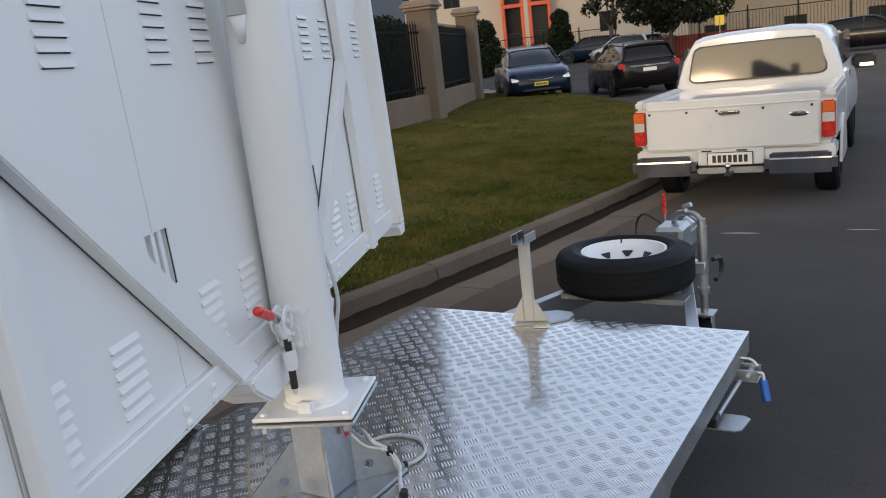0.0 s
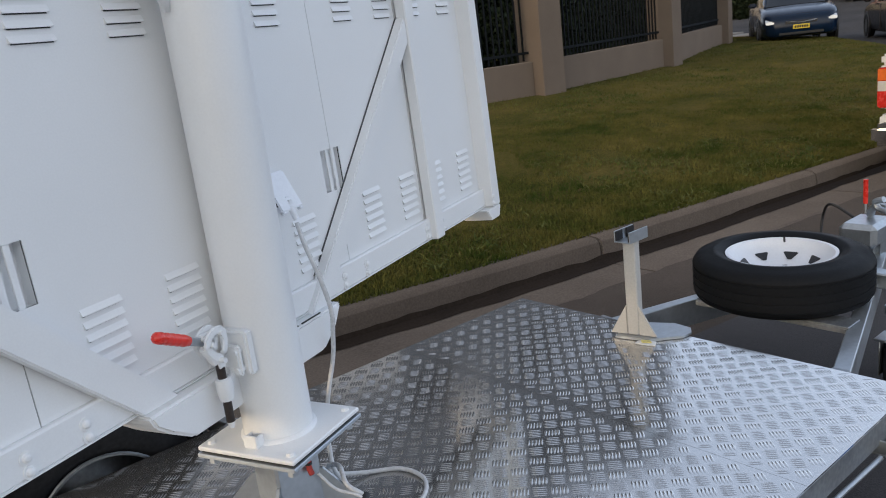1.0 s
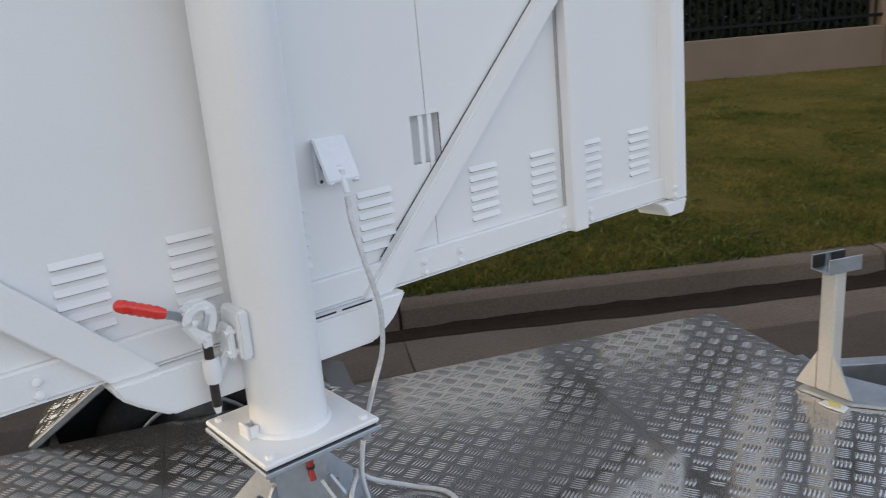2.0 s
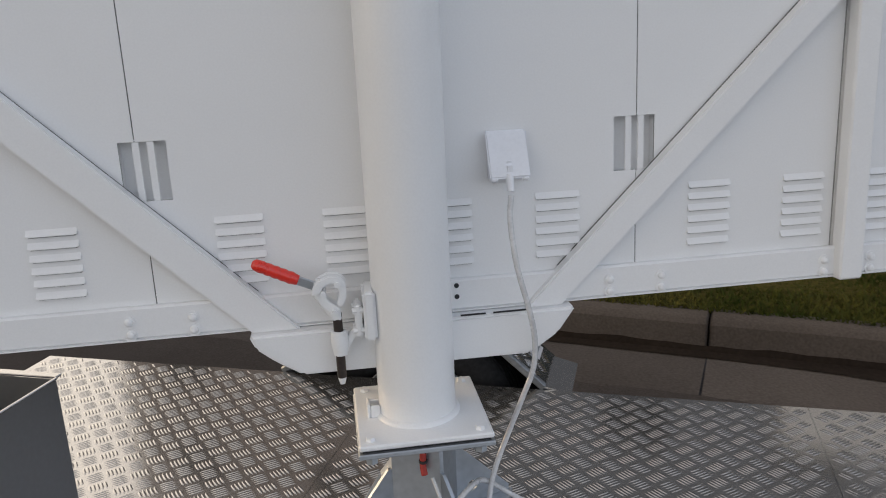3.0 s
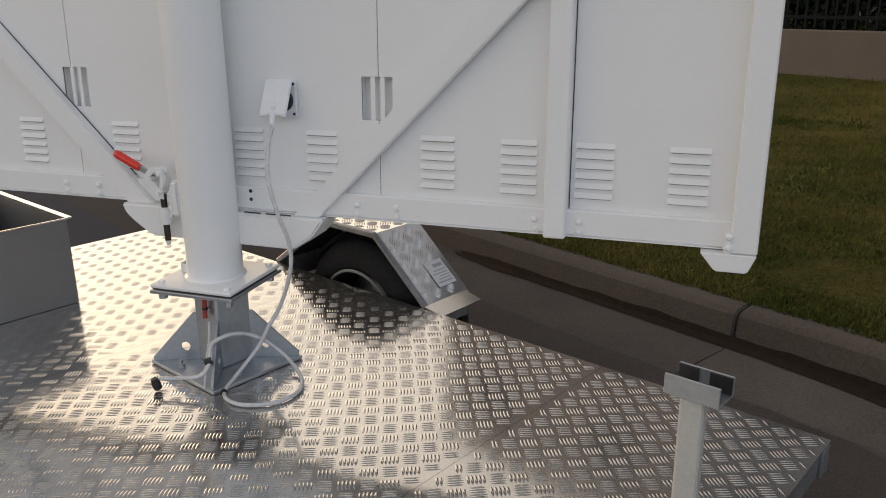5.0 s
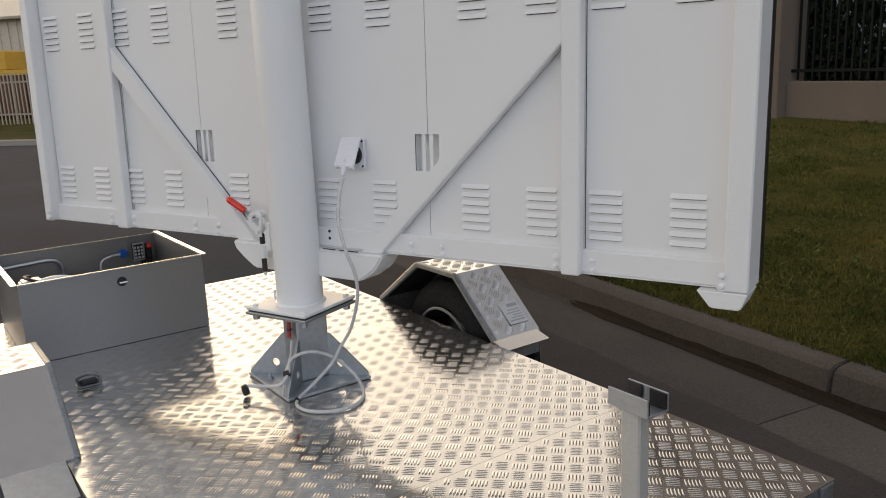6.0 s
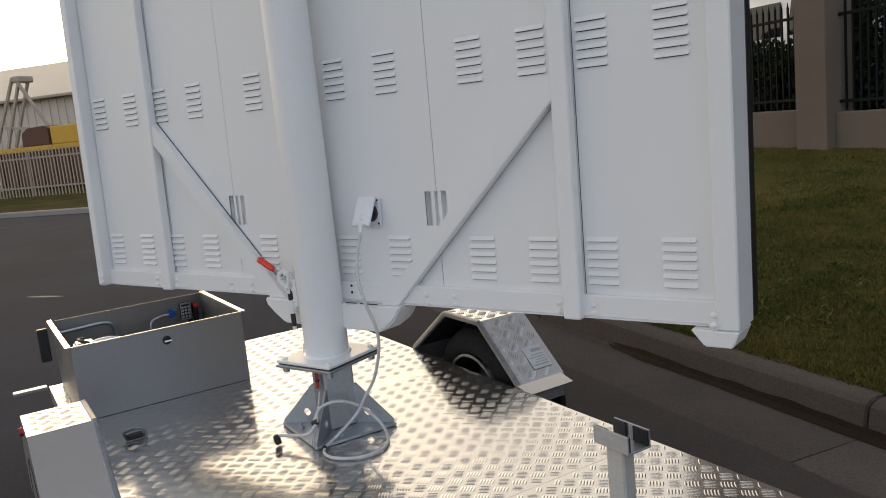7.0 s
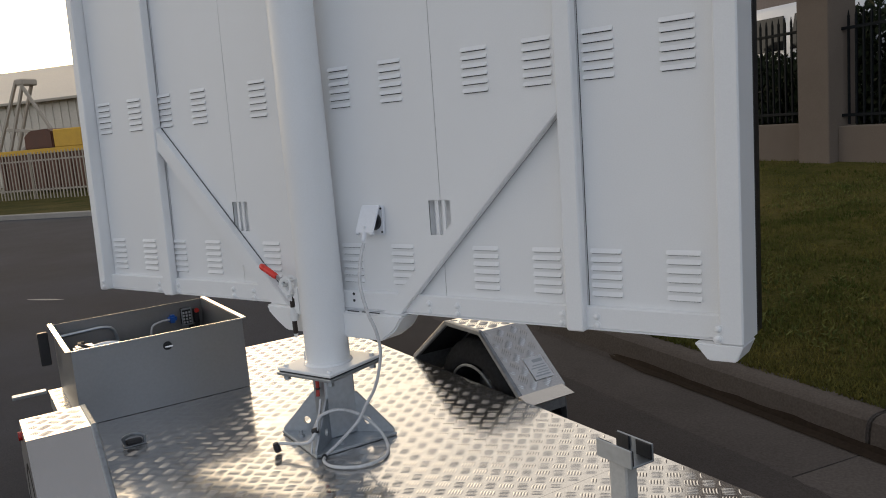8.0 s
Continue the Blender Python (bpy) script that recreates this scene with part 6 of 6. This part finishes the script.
def tree(name, label, x, y, z, height, spread, seed, leaves=260, size=0.28, clumps=26):
    """A tapered trunk with limbs, and a crown of many small leaves in uneven clumps."""
    g = random.Random(seed)
    t = thing(name, label, "tree", FAR @ pose(x, y, z))
    tips = []
    own = bmesh.new()
    fork = height * 0.36
    rod((0, 0, -0.2), (0.05, 0.03, fork), height * 0.028, height * 0.018, 12, own)
    for k in range(7):
        a = k * 0.9 + g.uniform(-0.3, 0.3)
        tip = Vector((math.cos(a) * spread * g.uniform(0.4, 0.75), math.sin(a) * spread * g.uniform(0.4, 0.75), height * g.uniform(0.55, 0.85)))
        rod((0.05, 0.03, fork * g.uniform(0.7, 1.0)), tip, height * 0.011, height * 0.003, 8, own)
        tips.append(tip)
    part("trunk", own, BARK, t, "", True)
    cl = []
    for k in range(clumps):
        b = tips[k % 7]
        r = spread * g.uniform(0.22, 0.40)
        cl.append((b.x * g.uniform(0.5, 1.2) + g.uniform(-0.2, 0.2) * spread, b.y * g.uniform(0.5, 1.2) + g.uniform(-0.2, 0.2) * spread, min(height - r * 0.5, b.z + g.uniform(-0.22, 0.2) * height), r, r, r * 0.75))
    leaf_mass("crown", "", "", cl, leaves, size, LEAF, seed, parent=t)["kind"] = "stuff"
    return t


tree("tree", "dark broad-leaved tree over the parked cars", 44.75, -7.1, park_z(44.75, -7.1), 5.6, 2.9, 2, 420, 0.24, 34)
tree("tree", "slender tree with thin foliage in the car park", 52.6, -4.45, park_z(52.6, -4.45), 6.6, 2.6, 1, 110, 0.24, 20)
tree("tree", "dark tree behind the black fence", 51.5, -21.3, 0, 7.0, 3.0, 5)


def shrub(label, x, y, height, half, seed, taper):
    """A dense shrub that is leafy to the ground, broad or drawn up to a point."""
    g = random.Random(seed)
    t = thing("shrub", label, "shrub", FAR @ pose(x, y, park_z(x, y)))
    part("stem", rod((0, 0, -0.1), (0.03, 0.02, height * 0.6), 0.06, 0.02, 8), BARK, t)
    cl = []
    for k in range(44):
        z = g.uniform(0.08, 0.86)
        w = half * (1 - taper * z) * (0.75 if z < 0.15 else 1.0)
        a, r = g.uniform(0, 6.28), w * g.uniform(0.34, 0.52)
        cl.append((math.cos(a) * (w - r) * g.uniform(0.5, 1.1), math.sin(a) * (w - r) * g.uniform(0.5, 1.1), z * height, r, r, r * 1.1))
    leaf_mass("foliage", "", "", cl, 260, 0.16, LEAF, seed, parent=t)["kind"] = "stuff"


shrub("dark conical shrub in front of the balcony frames", 52.2, -1.25, 3.5, 1.35, 3, 0.62)
shrub("dark rounded shrub at the end of the fence", 47.4, 3.55, 3.4, 1.7, 4, 0.40)

# ---- a van parked behind the hedge ----
def van(m):
    v = thing("van", "tall white van parked behind the hedge and fence", "van", m)
    own = loft([(-2.5, 0.35, 1.45, 2.20, 0.88, 0.78), (-2.42, 0.30, 1.45, 2.30, 0.93, 0.83), (1.45, 0.30, 1.45, 2.30, 0.93, 0.83), (1.85, 0.30, 1.40, 2.12, 0.93, 0.80), (2.45, 0.32, 1.05, 1.20, 0.90, 0.80), (2.62, 0.36, 0.85, 0.98, 0.80, 0.72)],
               lambda q: [(0, q[1]), (q[4] - 0.04, q[1]), (q[4], q[1] + 0.08), (q[4], q[2]), (q[5], q[3] - 0.08), (q[5] - 0.08, q[3]), (0, q[3] + 0.02)])
    part("body", own, UTE_PAINT, v, "white van body", True, 40)
    for s in (-1, 1):
        for x0, x1 in ((-2.25, -1.15), (-1.0, 0.20), (0.35, 1.40)):
            own = prism([(x0, 1.50), (x1, 1.50), (x1 - 0.05, 2.10), (x0 + 0.05, 2.10)], -0.012, 0.012, "y", 0.004)
            own.transform(pose(0, s * 0.942, 0) @ pose(0, 0, 1.5, s * 7.5, 0, 0) @ pose(0, 0, -1.5))
            part("side_window", own, GLASS, v, "dark van window")
        part("door_mirror", box(1.75, 1.87, s * 1.05 - 0.10, s * 1.05 + 0.10, 1.35, 1.60, 0.03, seg=2), BLACK, v, "", True, 40)
        for x in (-1.6, 1.6):
            part("wheel_well", rod((x, s * 0.87, 0.36), (x, s * 0.935, 0.36), 0.40, seg=28), BLACK, v)
            road_wheel(v, x, s * 0.84, 0.34, 0.21, s)
    return v


van(KB @ pose(-8.3, 11.75, verge_z(-8.3, 11.75)))

# ---- the block of flats inside the fence, in its own shade ----
PALE_RENDER = material("white_building_render", (0.76, 0.755, 0.75), 0.8, vary=0.06, scale=0.8, fine=20, bump=0.2, bump_scale=0.005)
BRICK = material("brown_brick_render", (0.205, 0.172, 0.158), 0.85, vary=0.14, scale=0.8, fine=20, bump=0.3, bump_scale=0.008)
CLAD = material("blue_grey_cladding", (0.118, 0.132, 0.160), 0.7, vary=0.14, scale=0.8, fine=20, bump=0.3, bump_scale=0.008)
storeyed("brick_building", "dull brown brick block behind the hedge", KB @ pose(-11.6, 15.0, 0.2), 9.2, 10, 13.0, 3.2, BRICK, 3.1, 1.5, 1.4)
clad_block = storeyed("clad_building", "dark blue-grey clad block behind the hedge", KB @ pose(5.52, 15.0, 0.2), 25.0, 10, 13.0, 3.2, CLAD, 3.4, 1.5, 1.4)
# unseen white panels, added to give the deck its bright reflected patches
for x0, x1, z0, z1 in ((-4.2, -0.85, 6.6, 7.9), (0.7, 2.6, 6.3, 7.1)):
    part("balcony_front", box(x0, x1, -0.35, -0.01, z0, z1, 0.02), PALE_RENDER, clad_block, "unseen white panel added for a bright patch in the deck's reflection")
part("pilaster", box(4.2, 5.1, -0.25, -0.01, 8.4, 13.0, 0.02), PALE_RENDER, clad_block, "unseen white strip added for a bright streak in the deck's reflection")

# ---- across the road behind the trailer: strip of grass, paling fence, yard and shed ----
YD = pose(-20.16, 8.35, 0, 0, 0, 15)
own = box(-60, 60, 0, 0.16, -0.05, 0.13, 0.02)
own.transform(YD)
tagged(part("far_kerb", own, PALE_KERB), "pale concrete kerb across the road", "kerb", kind="structure")
own = box(-60, 60, 0.161, 40, -0.05, 0.12)
own.transform(YD)
tagged(part("far_verge", own, SOIL), "strip of dull green grass across the road", "lawn", kind="structure")
pf = thing("paling_fence", "pale steel paling fence along the yard", "fence", YD @ pose(0, 6.4, 0.12))
own = box(-0.02, 0.02, -0.012, 0.012, 0, 1.64, 0)
prism([(-0.02, 1.64), (0.02, 1.64), (0, 1.70)], -0.012, 0.012, "y", 0, own)
pal = bpy.data.meshes.new("paling")
own.to_mesh(pal)
own.free()
pal.materials.append(PALING)
for k in range(130):
    shared("paling", pal, pose(-14 + 0.16 * k, 0, 0), pf)
for z in (0.30, 1.36):
    part("rail", box(-14, 7, 0.013, 0.05, z, z + 0.06, 0.004), PALING, pf)
for k in range(8):
    part("post", box(-14 + 2.7 * k - 0.035, -14 + 2.7 * k + 0.035, 0.051, 0.12, 0, 1.68, 0.004), PALING, pf)
bin_ = thing("skip_bin", "yellow steel skip with brown load in the yard", "skip bin", YD @ pose(-8.7, 10.0, 0.12, 0, 0, 4))
part("bin_body", box(-2.6, 3.4, 0, 2.2, 0.2, 1.7, 0.05, prism([(-2.7, 1.7), (3.5, 1.7), (3.5, 1.85), (-2.7, 1.85)], -0.05, 2.25, "y")), BROWN, bin_)
part("bin_rim", box(-2.75, 3.55, -0.09, -0.051, 1.66, 1.86, 0.01), YELLOW, bin_, "yellow rim beam")
for k in range(9):
    part("bin_rib", box(-2.4 + 0.7 * k, -2.3 + 0.7 * k, -0.10, 0.0, 0.3, 1.65, 0.01), BROWN, bin_)
part("bin_load", prism([(-1.45, 1.86), (0.05, 1.86), (0.05, 2.55), (-0.2, 2.68), (-1.1, 2.64), (-1.42, 2.42)], 0.3, 2.0, "y", 0.05), BROWN, bin_, "brown stacked load")
part("bin_crate", box(0.10, 1.55, 0.3, 2.0, 1.86, 2.62, 0.04), YELLOW, bin_, "yellow crate")
mc = thing("loading_boom", "white lattice boom of a loader in the yard", "machine", YD @ pose(-14.2, 11.5, 0.12) @ Matrix.Diagonal((0.85, 0.85, 0.95, 1)))
for a, b in (((0, 0, 0), (3.2, 0, 5.2)), ((1.0, 0, 0), (3.6, 0, 5.0)), ((0.6, 0.8, 0), (3.4, 0.8, 5.1)), ((3.4, 0, 5.1), (4.9, 0.2, 2.8)), ((2.0, 0, 3.0), (4.8, 0.2, 2.7)), ((1.2, 0, 1.2), (3.8, 0.4, 2.6))):
    part("boom_strut", bar(a, b, 0.14, 0.14, (0, 1, 0), 0.01), PALING, mc)
part("boom_head", box(3.2, 3.7, -0.1, 0.9, 4.95, 5.25, 0.06), PALING, mc)
sh = thing("industrial_shed", "long pale industrial shed beyond the yard", "shed", YD @ pose(0, 20.0, 0.1, 0, 0, 2))
part("wall", box(-45, 40, 0.05, 22, 0, 4.7, 0), SHED, sh)
own = bmesh.new()
for k in range(150):
    box(-45 + 0.56 * k, -44.75 + 0.56 * k, 0.0, 0.049, 0.1, 4.68, 0, own)
part("cladding_rib", own, SHED, sh)["kind"] = "stuff"
part("roof", prism([(-0.4, 4.71), (22.4, 4.71), (11, 8.0)], -45.5, 40.5, "x"), SHED, sh, "low pitched metal roof")
part("gutter", box(-45.5, 40.5, -0.55, -0.41, 4.60, 4.75, 0.02), PALING, sh)
